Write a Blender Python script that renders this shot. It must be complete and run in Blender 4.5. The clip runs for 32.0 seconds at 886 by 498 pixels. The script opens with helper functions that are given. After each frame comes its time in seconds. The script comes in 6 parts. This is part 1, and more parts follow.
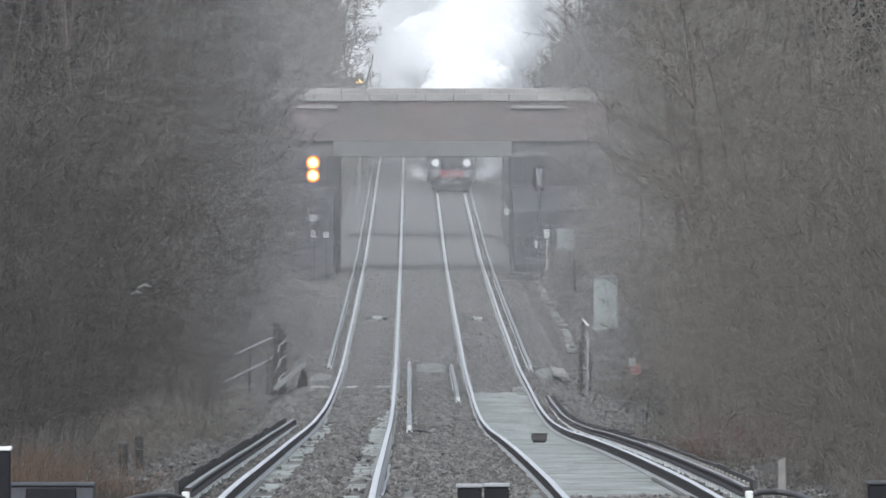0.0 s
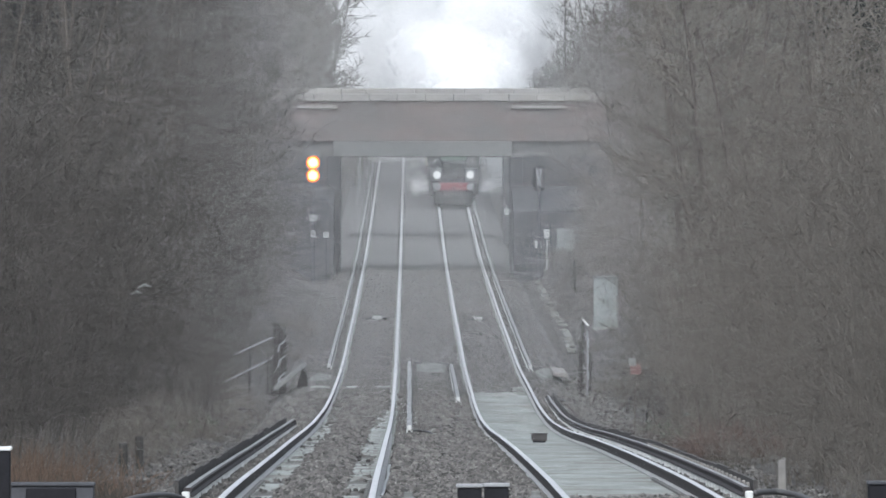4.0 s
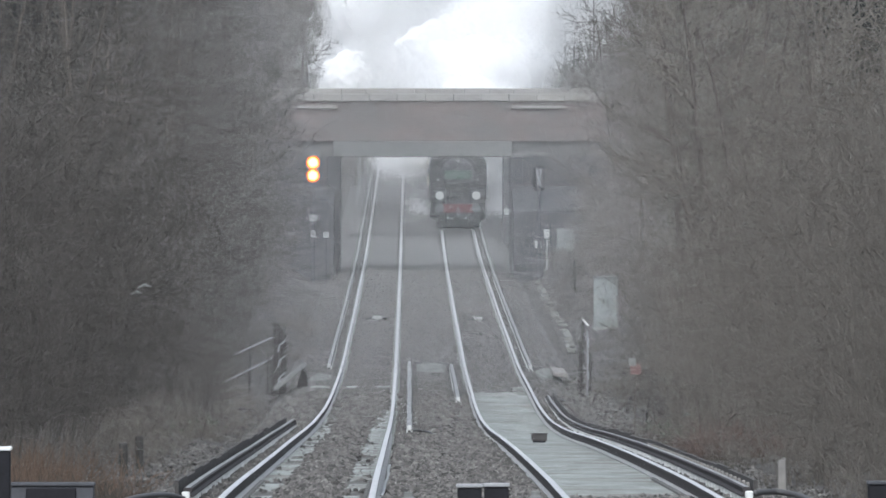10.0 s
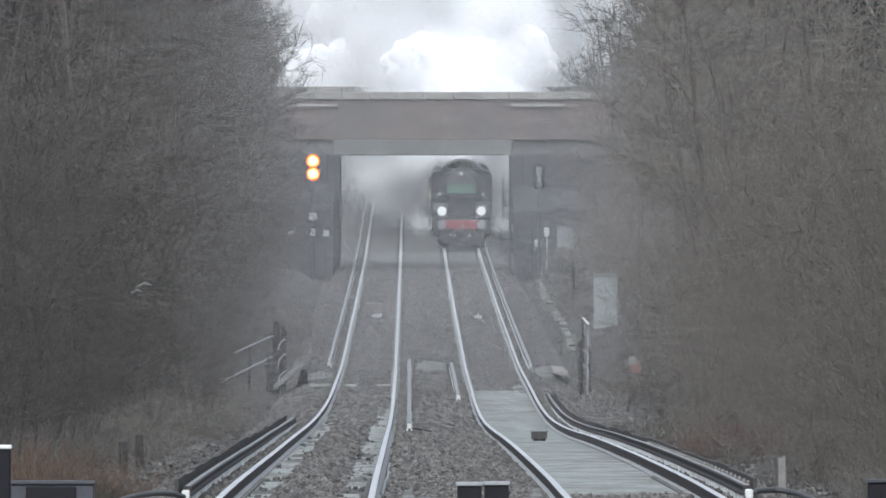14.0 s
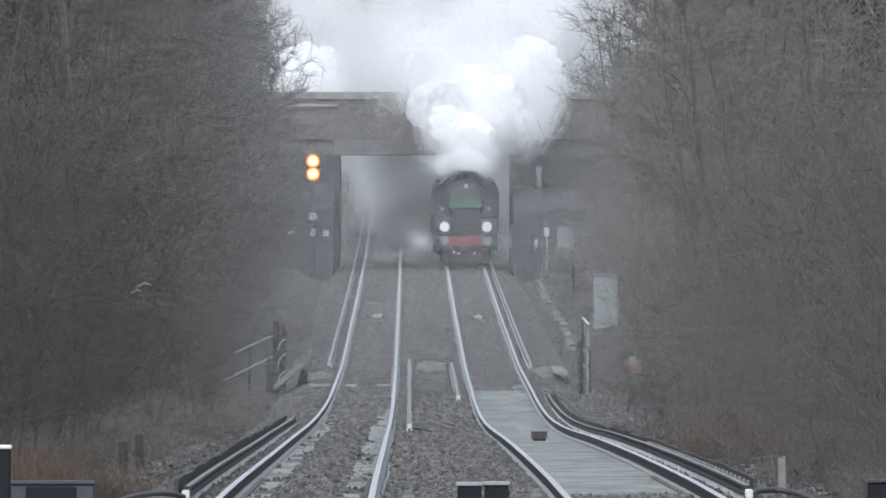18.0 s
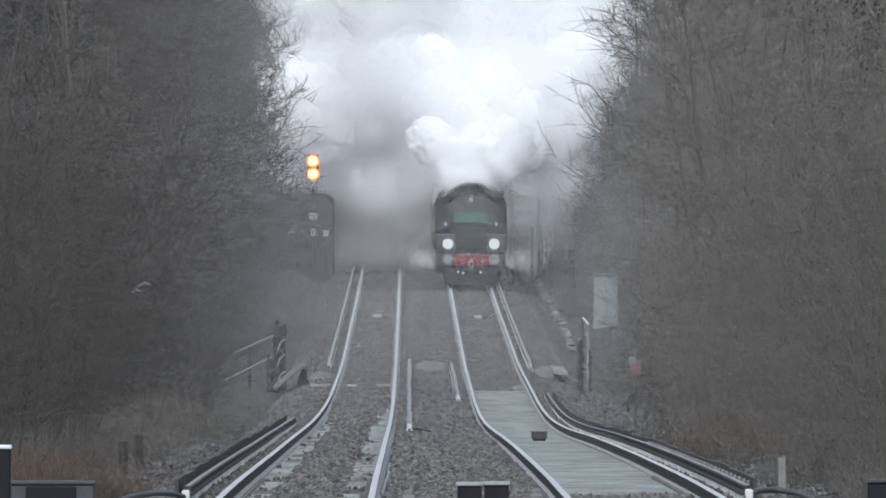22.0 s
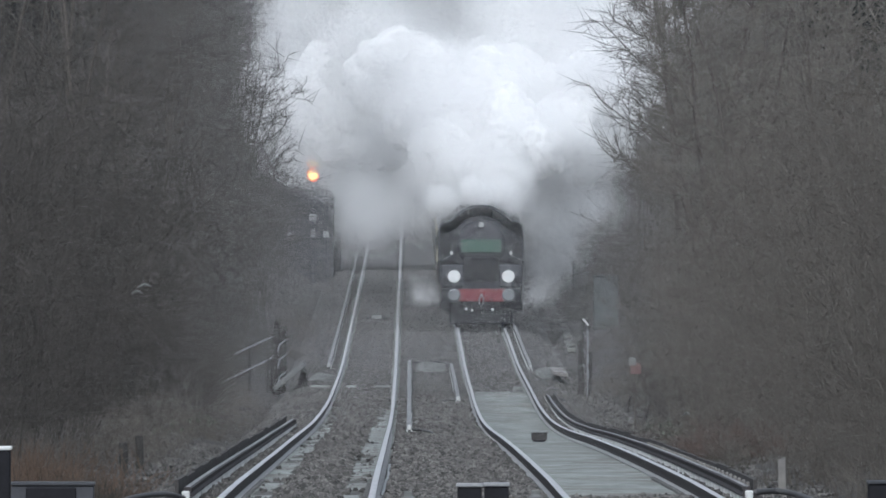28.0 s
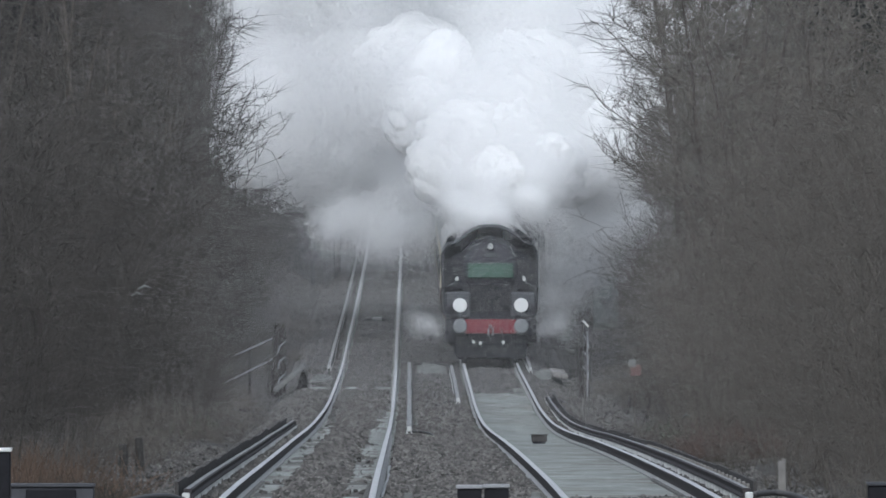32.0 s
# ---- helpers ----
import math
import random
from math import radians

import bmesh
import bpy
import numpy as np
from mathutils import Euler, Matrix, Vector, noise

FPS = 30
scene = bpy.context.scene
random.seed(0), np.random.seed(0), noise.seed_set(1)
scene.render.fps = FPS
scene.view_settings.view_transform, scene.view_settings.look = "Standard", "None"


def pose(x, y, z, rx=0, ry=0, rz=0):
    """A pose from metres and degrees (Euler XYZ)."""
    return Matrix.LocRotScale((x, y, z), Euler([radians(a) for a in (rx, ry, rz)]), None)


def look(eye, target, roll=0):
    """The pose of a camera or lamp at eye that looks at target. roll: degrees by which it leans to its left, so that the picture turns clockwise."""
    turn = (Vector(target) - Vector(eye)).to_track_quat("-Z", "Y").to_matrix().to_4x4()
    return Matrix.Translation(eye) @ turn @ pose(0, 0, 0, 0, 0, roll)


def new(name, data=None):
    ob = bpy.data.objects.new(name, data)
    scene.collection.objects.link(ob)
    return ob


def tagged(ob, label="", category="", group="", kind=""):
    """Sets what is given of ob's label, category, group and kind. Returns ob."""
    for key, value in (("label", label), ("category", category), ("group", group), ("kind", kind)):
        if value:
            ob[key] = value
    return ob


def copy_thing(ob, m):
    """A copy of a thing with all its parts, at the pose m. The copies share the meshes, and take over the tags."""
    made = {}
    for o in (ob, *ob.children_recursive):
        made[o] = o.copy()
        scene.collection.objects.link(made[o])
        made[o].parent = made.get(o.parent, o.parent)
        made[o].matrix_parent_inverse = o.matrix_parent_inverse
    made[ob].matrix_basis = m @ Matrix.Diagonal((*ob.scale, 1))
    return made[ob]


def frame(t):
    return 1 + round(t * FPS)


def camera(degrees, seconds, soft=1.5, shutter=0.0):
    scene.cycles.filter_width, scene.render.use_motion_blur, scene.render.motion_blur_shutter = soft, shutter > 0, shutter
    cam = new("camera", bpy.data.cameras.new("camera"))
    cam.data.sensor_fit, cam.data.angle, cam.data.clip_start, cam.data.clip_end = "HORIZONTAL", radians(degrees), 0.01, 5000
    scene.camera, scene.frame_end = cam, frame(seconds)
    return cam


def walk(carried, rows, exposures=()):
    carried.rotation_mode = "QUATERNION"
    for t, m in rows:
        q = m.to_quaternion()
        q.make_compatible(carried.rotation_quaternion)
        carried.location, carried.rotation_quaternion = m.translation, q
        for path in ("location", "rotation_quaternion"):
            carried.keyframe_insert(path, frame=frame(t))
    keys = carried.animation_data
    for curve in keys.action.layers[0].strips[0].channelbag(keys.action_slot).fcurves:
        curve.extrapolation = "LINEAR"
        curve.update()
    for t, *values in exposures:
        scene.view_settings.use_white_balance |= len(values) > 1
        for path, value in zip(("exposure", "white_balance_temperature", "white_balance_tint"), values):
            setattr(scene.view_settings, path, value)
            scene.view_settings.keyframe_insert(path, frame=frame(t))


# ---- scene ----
# ------------------------------------------------------------------ camera
FOCAL = 40000.0            # lens length in picture widths of 1568
EYE = Vector((0.0, 0.0, 2.0))
cam = camera(2 * math.degrees(math.atan(784 / FOCAL)), 32.0, soft=1.65)


def aim(dx, dy):
    """The long lens on its tripod, nudged by a hair."""
    return look(EYE, (EYE.x + (59.5 - dx) / FOCAL * 1000, 1000, EYE.z - (111 - dy) / FOCAL * 1000))


walk(cam, [(t, aim(dx, dy)) for t, dx, dy in (
    (0, 0, 0), (7.5, 0, 0), (7.8, -1, -1), (8, -3, -6), (8.2, -1, -1), (8.5, 0, 0), (11.5, 0, 0), (12, 0, -1), (12.5, 0, -1.5),
    (13, 0, -3), (14, 0, -3), (14.5, -1, -0.5), (16.5, -3, -9), (17, 0, -4), (17.5, 0, -3), (18.5, 0, -3), (19, -1, -4),
    (19.5, -1, -3), (20, 0, -1.2), (20.5, -1.5, -3), (21, -1.5, -1), (21.5, 0, -5), (22, 0, -3), (22.5, -1.5, -2),
    (23, -1.5, -3), (23.5, -1.5, -3), (24, 0, -3), (24.5, 0, -1.5), (25, 0, -8), (25.5, 0, 0), (27.5, 0, -1.5),
    (28, 0, -1), (29, 0, -1), (29.5, 0, -1.5), (30, 0, -1), (30.5, -1.5, -2.5), (31, 0, -2), (31.5, 0, 2), (32, 0, 2))],
    exposures=[(0, 0.73, 5930, 7.5), (13, 0.66, 5900, 7.5), (19, 0.50, 5830, 7.2), (25, 0.32, 5790, 7), (32, 0.09, 5780, 7)])

# ------------------------------------------------------------------ light
world = bpy.data.worlds.new("overcast_sky")
scene.world = world
world.use_nodes = True
wn, wl = world.node_tree.nodes, world.node_tree.links
wn.clear()
sky = wn.new("ShaderNodeTexSky")
sky.sky_type = "NISHITA"
sky.sun_disc = False
sky.sun_elevation, sky.sun_rotation = radians(45), radians(196)
sky.air_density, sky.dust_density, sky.ozone_density = 1.0, 6.0, 1.0
dull = wn.new("ShaderNodeHueSaturation")
dull.inputs["Saturation"].default_value = 0.30
back = wn.new("ShaderNodeBackground")
back.inputs["Strength"].default_value = 0.15
wout = wn.new("ShaderNodeOutputWorld")
wl.new(sky.outputs[0], dull.inputs["Color"])
wl.new(dull.outputs[0], back.inputs["Color"])
wl.new(back.outputs[0], wout.inputs["Surface"])

sun = new("sun", bpy.data.lights.new("sun", "SUN"))
sun.data.energy, sun.data.angle, sun.data.color = 0.6, radians(70), (1.0, 0.98, 0.95)
sun.matrix_world = look((44, -46, 58), (0, 0, 0))

# ------------------------------------------------------------------ materials


def mat(name, color, rough=0.8, metal=0.0, vary=0.25, scale=3.0, fine=40.0, bump=0.3, dirt=None, dirt_amount=0.35, rand=0.0, spec=0.5, stretch=(1, 1, 1), world=False):
    """A painted or natural surface: two scales of variation, stains and fine relief."""
    m = bpy.data.materials.new(name)
    m.use_nodes = True
    n, l = m.node_tree.nodes, m.node_tree.links
    b = n["Principled BSDF"]
    b.inputs["Roughness"].default_value, b.inputs["Metallic"].default_value = rough, metal
    b.inputs["Specular IOR Level"].default_value = spec
    tc, mp = n.new("ShaderNodeTexCoord"), n.new("ShaderNodeMapping")
    mp.inputs["Scale"].default_value = stretch
    l.new(n.new("ShaderNodeNewGeometry").outputs["Position"] if world else tc.outputs["Object"], mp.inputs["Vector"])
    big, small = n.new("ShaderNodeTexNoise"), n.new("ShaderNodeTexNoise")
    big.inputs["Scale"].default_value, big.inputs["Detail"].default_value = scale, 4
    small.inputs["Scale"].default_value, small.inputs["Detail"].default_value = fine, 3
    l.new(mp.outputs[0], big.inputs["Vector"])
    l.new(mp.outputs[0], small.inputs["Vector"])
    add = n.new("ShaderNodeMath")
    add.operation = "ADD"
    l.new(big.outputs["Fac"], add.inputs[0])
    l.new(small.outputs["Fac"], add.inputs[1])
    span = n.new("ShaderNodeMapRange")
    span.inputs["From Min"].default_value, span.inputs["From Max"].default_value = 0.7, 1.3
    span.inputs["To Min"].default_value, span.inputs["To Max"].default_value = 1 - vary, 1 + vary
    l.new(add.outputs[0], span.inputs["Value"])
    value = span.outputs[0]
    if rand:
        info, rr, mul = n.new("ShaderNodeObjectInfo"), n.new("ShaderNodeMapRange"), n.new("ShaderNodeMath")
        rr.inputs["To Min"].default_value, rr.inputs["To Max"].default_value = 1 - rand, 1 + rand
        l.new(info.outputs["Random"], rr.inputs["Value"])
        mul.operation = "MULTIPLY"
        l.new(value, mul.inputs[0])
        l.new(rr.outputs[0], mul.inputs[1])
        value = mul.outputs[0]
    tint = n.new("ShaderNodeMix")
    tint.data_type, tint.blend_type = "RGBA", "MULTIPLY"
    tint.inputs["Factor"].default_value = 1.0
    tint.inputs["A"].default_value = (*color, 1)
    l.new(value, tint.inputs["B"])
    out = tint.outputs["Result"]
    if dirt:
        st, ramp, mix = n.new("ShaderNodeTexNoise"), n.new("ShaderNodeMapRange"), n.new("ShaderNodeMix")
        st.inputs["Scale"].default_value, st.inputs["Detail"].default_value = scale * 0.6, 6
        l.new(mp.outputs[0], st.inputs["Vector"])
        ramp.inputs["From Min"].default_value, ramp.inputs["From Max"].default_value = 0.45, 0.62
        ramp.inputs["To Max"].default_value = dirt_amount
        l.new(st.outputs["Fac"], ramp.inputs["Value"])
        mix.data_type = "RGBA"
        l.new(ramp.outputs[0], mix.inputs["Factor"])
        l.new(out, mix.inputs["A"])
        mix.inputs["B"].default_value = (*dirt, 1)
        out = mix.outputs["Result"]
    l.new(out, b.inputs["Base Color"])
    if bump:
        bp = n.new("ShaderNodeBump")
        bp.inputs["Strength"].default_value, bp.inputs["Distance"].default_value = bump, 0.02
        l.new(small.outputs["Fac"], bp.inputs["Height"])
        l.new(bp.outputs[0], b.inputs["Normal"])
    return m


def lamp_mat(name, color, strength):
    m = bpy.data.materials.new(name)
    m.use_nodes = True
    b = m.node_tree.nodes["Principled BSDF"]
    b.inputs["Base Color"].default_value = (*color, 1)
    b.inputs["Emission Color"].default_value = (*color, 1)
    b.inputs["Emission Strength"].default_value = strength
    return m


def steam_mat(name, cover, grey=0.95):
    """White vapour: scatters light on both sides, thin where the noise is low."""
    m = bpy.data.materials.new(name)
    m.use_nodes = True
    n, l = m.node_tree.nodes, m.node_tree.links
    n.clear()
    out, mix, clear = n.new("ShaderNodeOutputMaterial"), n.new("ShaderNodeMixShader"), n.new("ShaderNodeBsdfTransparent")
    dif, tr, half = n.new("ShaderNodeBsdfDiffuse"), n.new("ShaderNodeBsdfTranslucent"), n.new("ShaderNodeMixShader")
    for s in (dif, tr):
        s.inputs["Color"].default_value = (grey, grey, grey, 1)
    half.inputs[0].default_value = 0.54
    l.new(dif.outputs[0], half.inputs[1])
    l.new(tr.outputs[0], half.inputs[2])
    tc, no, mr = n.new("ShaderNodeTexCoord"), n.new("ShaderNodeTexNoise"), n.new("ShaderNodeMapRange")
    no.inputs["Scale"].default_value, no.inputs["Detail"].default_value = 1.6, 5
    l.new(tc.outputs["Object"], no.inputs["Vector"])
    mr.inputs["From Min"].default_value, mr.inputs["From Max"].default_value = 0.35, 0.7
    mr.inputs["To Min"].default_value, mr.inputs["To Max"].default_value = cover[0], cover[1]
    l.new(no.outputs["Fac"], mr.inputs["Value"])
    l.new(mr.outputs[0], mix.inputs[0])
    l.new(clear.outputs[0], mix.inputs[1])
    l.new(half.outputs[0], mix.inputs[2])
    l.new(mix.outputs[0], out.inputs["Surface"])
    return m


M_ground = mat("leaf_litter_earth", (0.037, 0.034, 0.031), 0.95, vary=0.4, scale=0.6, fine=7, bump=0.8, dirt=(0.06, 0.047, 0.035))
M_ballast = mat("ballast_bed", (0.074, 0.071, 0.068), 0.9, vary=0.5, scale=1.2, fine=18, bump=1.0, dirt=(0.065, 0.064, 0.063))
M_stone = mat("ballast_stone", (0.083, 0.079, 0.075), 0.85, vary=0.45, scale=3.0, fine=12, bump=0.4)
M_concrete = mat("sleeper_concrete", (0.215, 0.232, 0.224), 0.85, vary=0.3, scale=1.6, fine=11, bump=0.3, dirt=(0.085, 0.070, 0.060), dirt_amount=0.65, rand=0.07, stretch=(1, 0.35, 1), world=True)
M_trough = mat("trough_concrete", (0.135, 0.14, 0.14), 0.9, vary=0.2, scale=2, fine=25, bump=0.4, dirt=(0.16, 0.16, 0.12), rand=0.15)
M_rust = mat("rail_rust", (0.030, 0.026, 0.027), 0.8, 0.0, vary=0.3, scale=4, fine=60, bump=0.3)
M_shine = mat("rail_polished_steel", (0.47, 0.47, 0.485), 0.45, 0.35, vary=0.22, scale=1.0, fine=30, bump=0.05)
M_third = mat("conductor_rail_top", (0.25, 0.25, 0.25), 0.55, 0.5, vary=0.5, scale=1.0, fine=20, bump=0.1)
M_pot = mat("insulator_porcelain", (0.46, 0.47, 0.46), 0.4, vary=0.15, scale=4, fine=30, bump=0.05, rand=0.15)
M_board = mat("guard_board_timber", (0.045, 0.042, 0.041), 0.9, vary=0.35, scale=2, fine=30, bump=0.5)
M_brick = mat("bridge_brick", (0.098, 0.078, 0.073), 0.9, vary=0.3, scale=0.8, fine=9, bump=0.5, dirt=(0.066, 0.063, 0.062), dirt_amount=0.6, stretch=(1, 1, 2.5))
# base colour also holds the shade of the bridge and the cutting
M_shaded_brick = mat("shaded_blue_brick", (0.027, 0.028, 0.033), 0.85, vary=0.3, scale=0.8, fine=9, bump=0.4, dirt=(0.045, 0.040, 0.038), dirt_amount=0.35, stretch=(1, 1, 2.5))
M_coping = mat("bridge_coping_stone", (0.19, 0.182, 0.176), 0.9, vary=0.2, scale=1, fine=12, bump=0.4, dirt=(0.18, 0.17, 0.14), rand=0.1)
M_beam = mat("bridge_concrete_beam", (0.095, 0.096, 0.096), 0.9, vary=0.2, scale=0.7, fine=10, bump=0.4, dirt=(0.075, 0.07, 0.066), dirt_amount=0.5)
M_bark = mat("bark_grey_brown", (0.074, 0.066, 0.058), 0.95, vary=0.35, scale=3, fine=25, bump=0.6, rand=0.2)
M_twig = mat("winter_twigs", (0.110, 0.100, 0.088), 0.95, vary=0.3, scale=0.7, fine=5, bump=0.0, rand=0.22)
M_bramble = mat("bramble_stems", (0.108, 0.098, 0.087), 0.95, vary=0.25, scale=0.9, fine=5, bump=0.0, rand=0.2)
# bramble colour made darker: the shade of one bank is put into it
M_shaded_twigs = mat("shaded_twigs", (0.060, 0.055, 0.050), 0.95, vary=0.35, scale=0.9, fine=5, bump=0.0, rand=0.25)
M_leaf = mat("pale_bramble_leaf", (0.105, 0.125, 0.095), 0.7, vary=0.3, scale=5, fine=20, bump=0.0, rand=0.2)
M_fern = mat("rotten_fern", (0.094, 0.068, 0.058), 0.95, vary=0.4, scale=2, fine=12, bump=0.0, rand=0.2)
M_bracken = mat("dead_bracken", (0.118, 0.082, 0.060), 0.95, vary=0.4, scale=2, fine=12, bump=0.0, rand=0.2)
M_grass = mat("withered_grass", (0.056, 0.050, 0.042), 0.95, vary=0.4, scale=1, fine=8, bump=0.0)
M_wood = mat("weathered_post", (0.042, 0.04, 0.038), 0.95, vary=0.35, scale=5, fine=40, bump=0.6)
M_galv = mat("galvanised_steel", (0.26, 0.27, 0.28), 0.5, 0.5, vary=0.15, scale=6, fine=40, bump=0.1)
M_grey = mat("cabinet_grey_paint", (0.15, 0.165, 0.165), 0.6, vary=0.12, scale=1.5, fine=20, bump=0.1, dirt=(0.12, 0.13, 0.11), dirt_amount=0.5)
M_white = mat("white_paint", (0.62, 0.63, 0.63), 0.5, vary=0.06, scale=6, fine=30, bump=0.05, dirt=(0.5, 0.48, 0.44), dirt_amount=0.3)
M_red = mat("red_paint", (0.15, 0.012, 0.022), 0.5, vary=0.12, scale=4, fine=30, bump=0.05, dirt=(0.10, 0.03, 0.03), dirt_amount=0.3)
M_dark = mat("black_steel_box", (0.011, 0.011, 0.014), 0.7, vary=0.25, scale=5, fine=30, bump=0.1, spec=0.2)
M_cable = mat("cable_sheath", (0.05, 0.05, 0.052), 0.6, vary=0.2, scale=5, fine=30, bump=0.1)
M_black = mat("sooty_black_paint", (0.011, 0.012, 0.017), 0.6, spec=0.25, vary=0.3, scale=3, fine=25, bump=0.1, dirt=(0.04, 0.04, 0.042), dirt_amount=0.5)
M_casing = mat("dark_green_casing", (0.010, 0.012, 0.017), 0.5, spec=0.3, vary=0.2, scale=2, fine=20, bump=0.05, dirt=(0.035, 0.036, 0.037), dirt_amount=0.5)
M_plate = mat("headboard_green", (0.022, 0.066, 0.043), 0.55, vary=0.1, scale=5, fine=30, bump=0.05)
M_smoke_door = mat("smokebox_grey_black", (0.032, 0.032, 0.040), 0.6, spec=0.3, vary=0.25, scale=3, fine=20, bump=0.1)
M_side_grey = mat("worn_grey_steel", (0.046, 0.048, 0.056), 0.55, 0.2, vary=0.2, scale=4, fine=30, bump=0.1)
M_buffer = mat("buffer_steel", (0.17, 0.18, 0.19), 0.45, 0.5, vary=0.15, scale=6, fine=40, bump=0.1)
M_cream = mat("coach_cream", (0.62, 0.57, 0.44), 0.45, vary=0.08, scale=2, fine=20, bump=0.03, dirt=(0.35, 0.32, 0.27), dirt_amount=0.3)
M_crimson = mat("coach_brown", (0.07, 0.055, 0.05), 0.4, vary=0.1, scale=2, fine=20, bump=0.03)
M_roof = mat("coach_roof_grey", (0.48, 0.48, 0.47), 0.7, vary=0.12, scale=1.5, fine=15, bump=0.1, dirt=(0.25, 0.24, 0.23))
M_glass = mat("dark_window_glass", (0.03, 0.035, 0.04), 0.08, vary=0.05, scale=2, fine=8, bump=0.0)
M_amber = lamp_mat("amber_signal_light", (1.0, 0.50, 0.10), 5.5)
M_halo = lamp_mat("amber_halo_ring", (1.0, 0.16, 0.008), 1.6)
M_enamel = mat("weathered_white_enamel", (0.31, 0.315, 0.31), 0.6, vary=0.25, scale=6, fine=40, bump=0.1)
M_slurry = mat("pale_slurry_over_ballast", (0.190, 0.205, 0.196), 0.9, vary=0.3, scale=0.9, fine=7, bump=0.4, dirt=(0.085, 0.068, 0.058), dirt_amount=0.55, stretch=(1, 0.3, 1), world=True)
M_moss = mat("mossy_rubble", (0.112, 0.118, 0.110), 0.95, vary=0.45, scale=2.5, fine=14, bump=0.8, dirt=(0.16, 0.165, 0.155), dirt_amount=0.4)
M_steam = steam_mat("white_steam", (1.0, 1.0), 0.98)
M_wisp = steam_mat("thin_steam", (1.0, 1.0), 0.95)
M_drift = steam_mat("drifting_grey_steam", (1.0, 1.0), 0.94)
M_mist = steam_mat("mist_threads", (1.0, 1.0), 0.66)

nt = M_stone.node_tree
isl, spread_, times_ = nt.nodes.new("ShaderNodeNewGeometry"), nt.nodes.new("ShaderNodeMapRange"), nt.nodes.new("ShaderNodeMix")
spread_.inputs["To Min"].default_value, spread_.inputs["To Max"].default_value = 0.42, 1.60
nt.links.new(isl.outputs["Random Per Island"], spread_.inputs["Value"])
times_.data_type, times_.blend_type = "RGBA", "MULTIPLY"
times_.inputs["Factor"].default_value = 1.0
old = nt.nodes["Principled BSDF"].inputs["Base Color"].links[0].from_socket
nt.links.new(old, times_.inputs["A"])
nt.links.new(spread_.outputs[0], times_.inputs["B"])
nt.links.new(times_.outputs["Result"], nt.nodes["Principled BSDF"].inputs["Base Color"])

# ------------------------------------------------------------------ mesh helpers


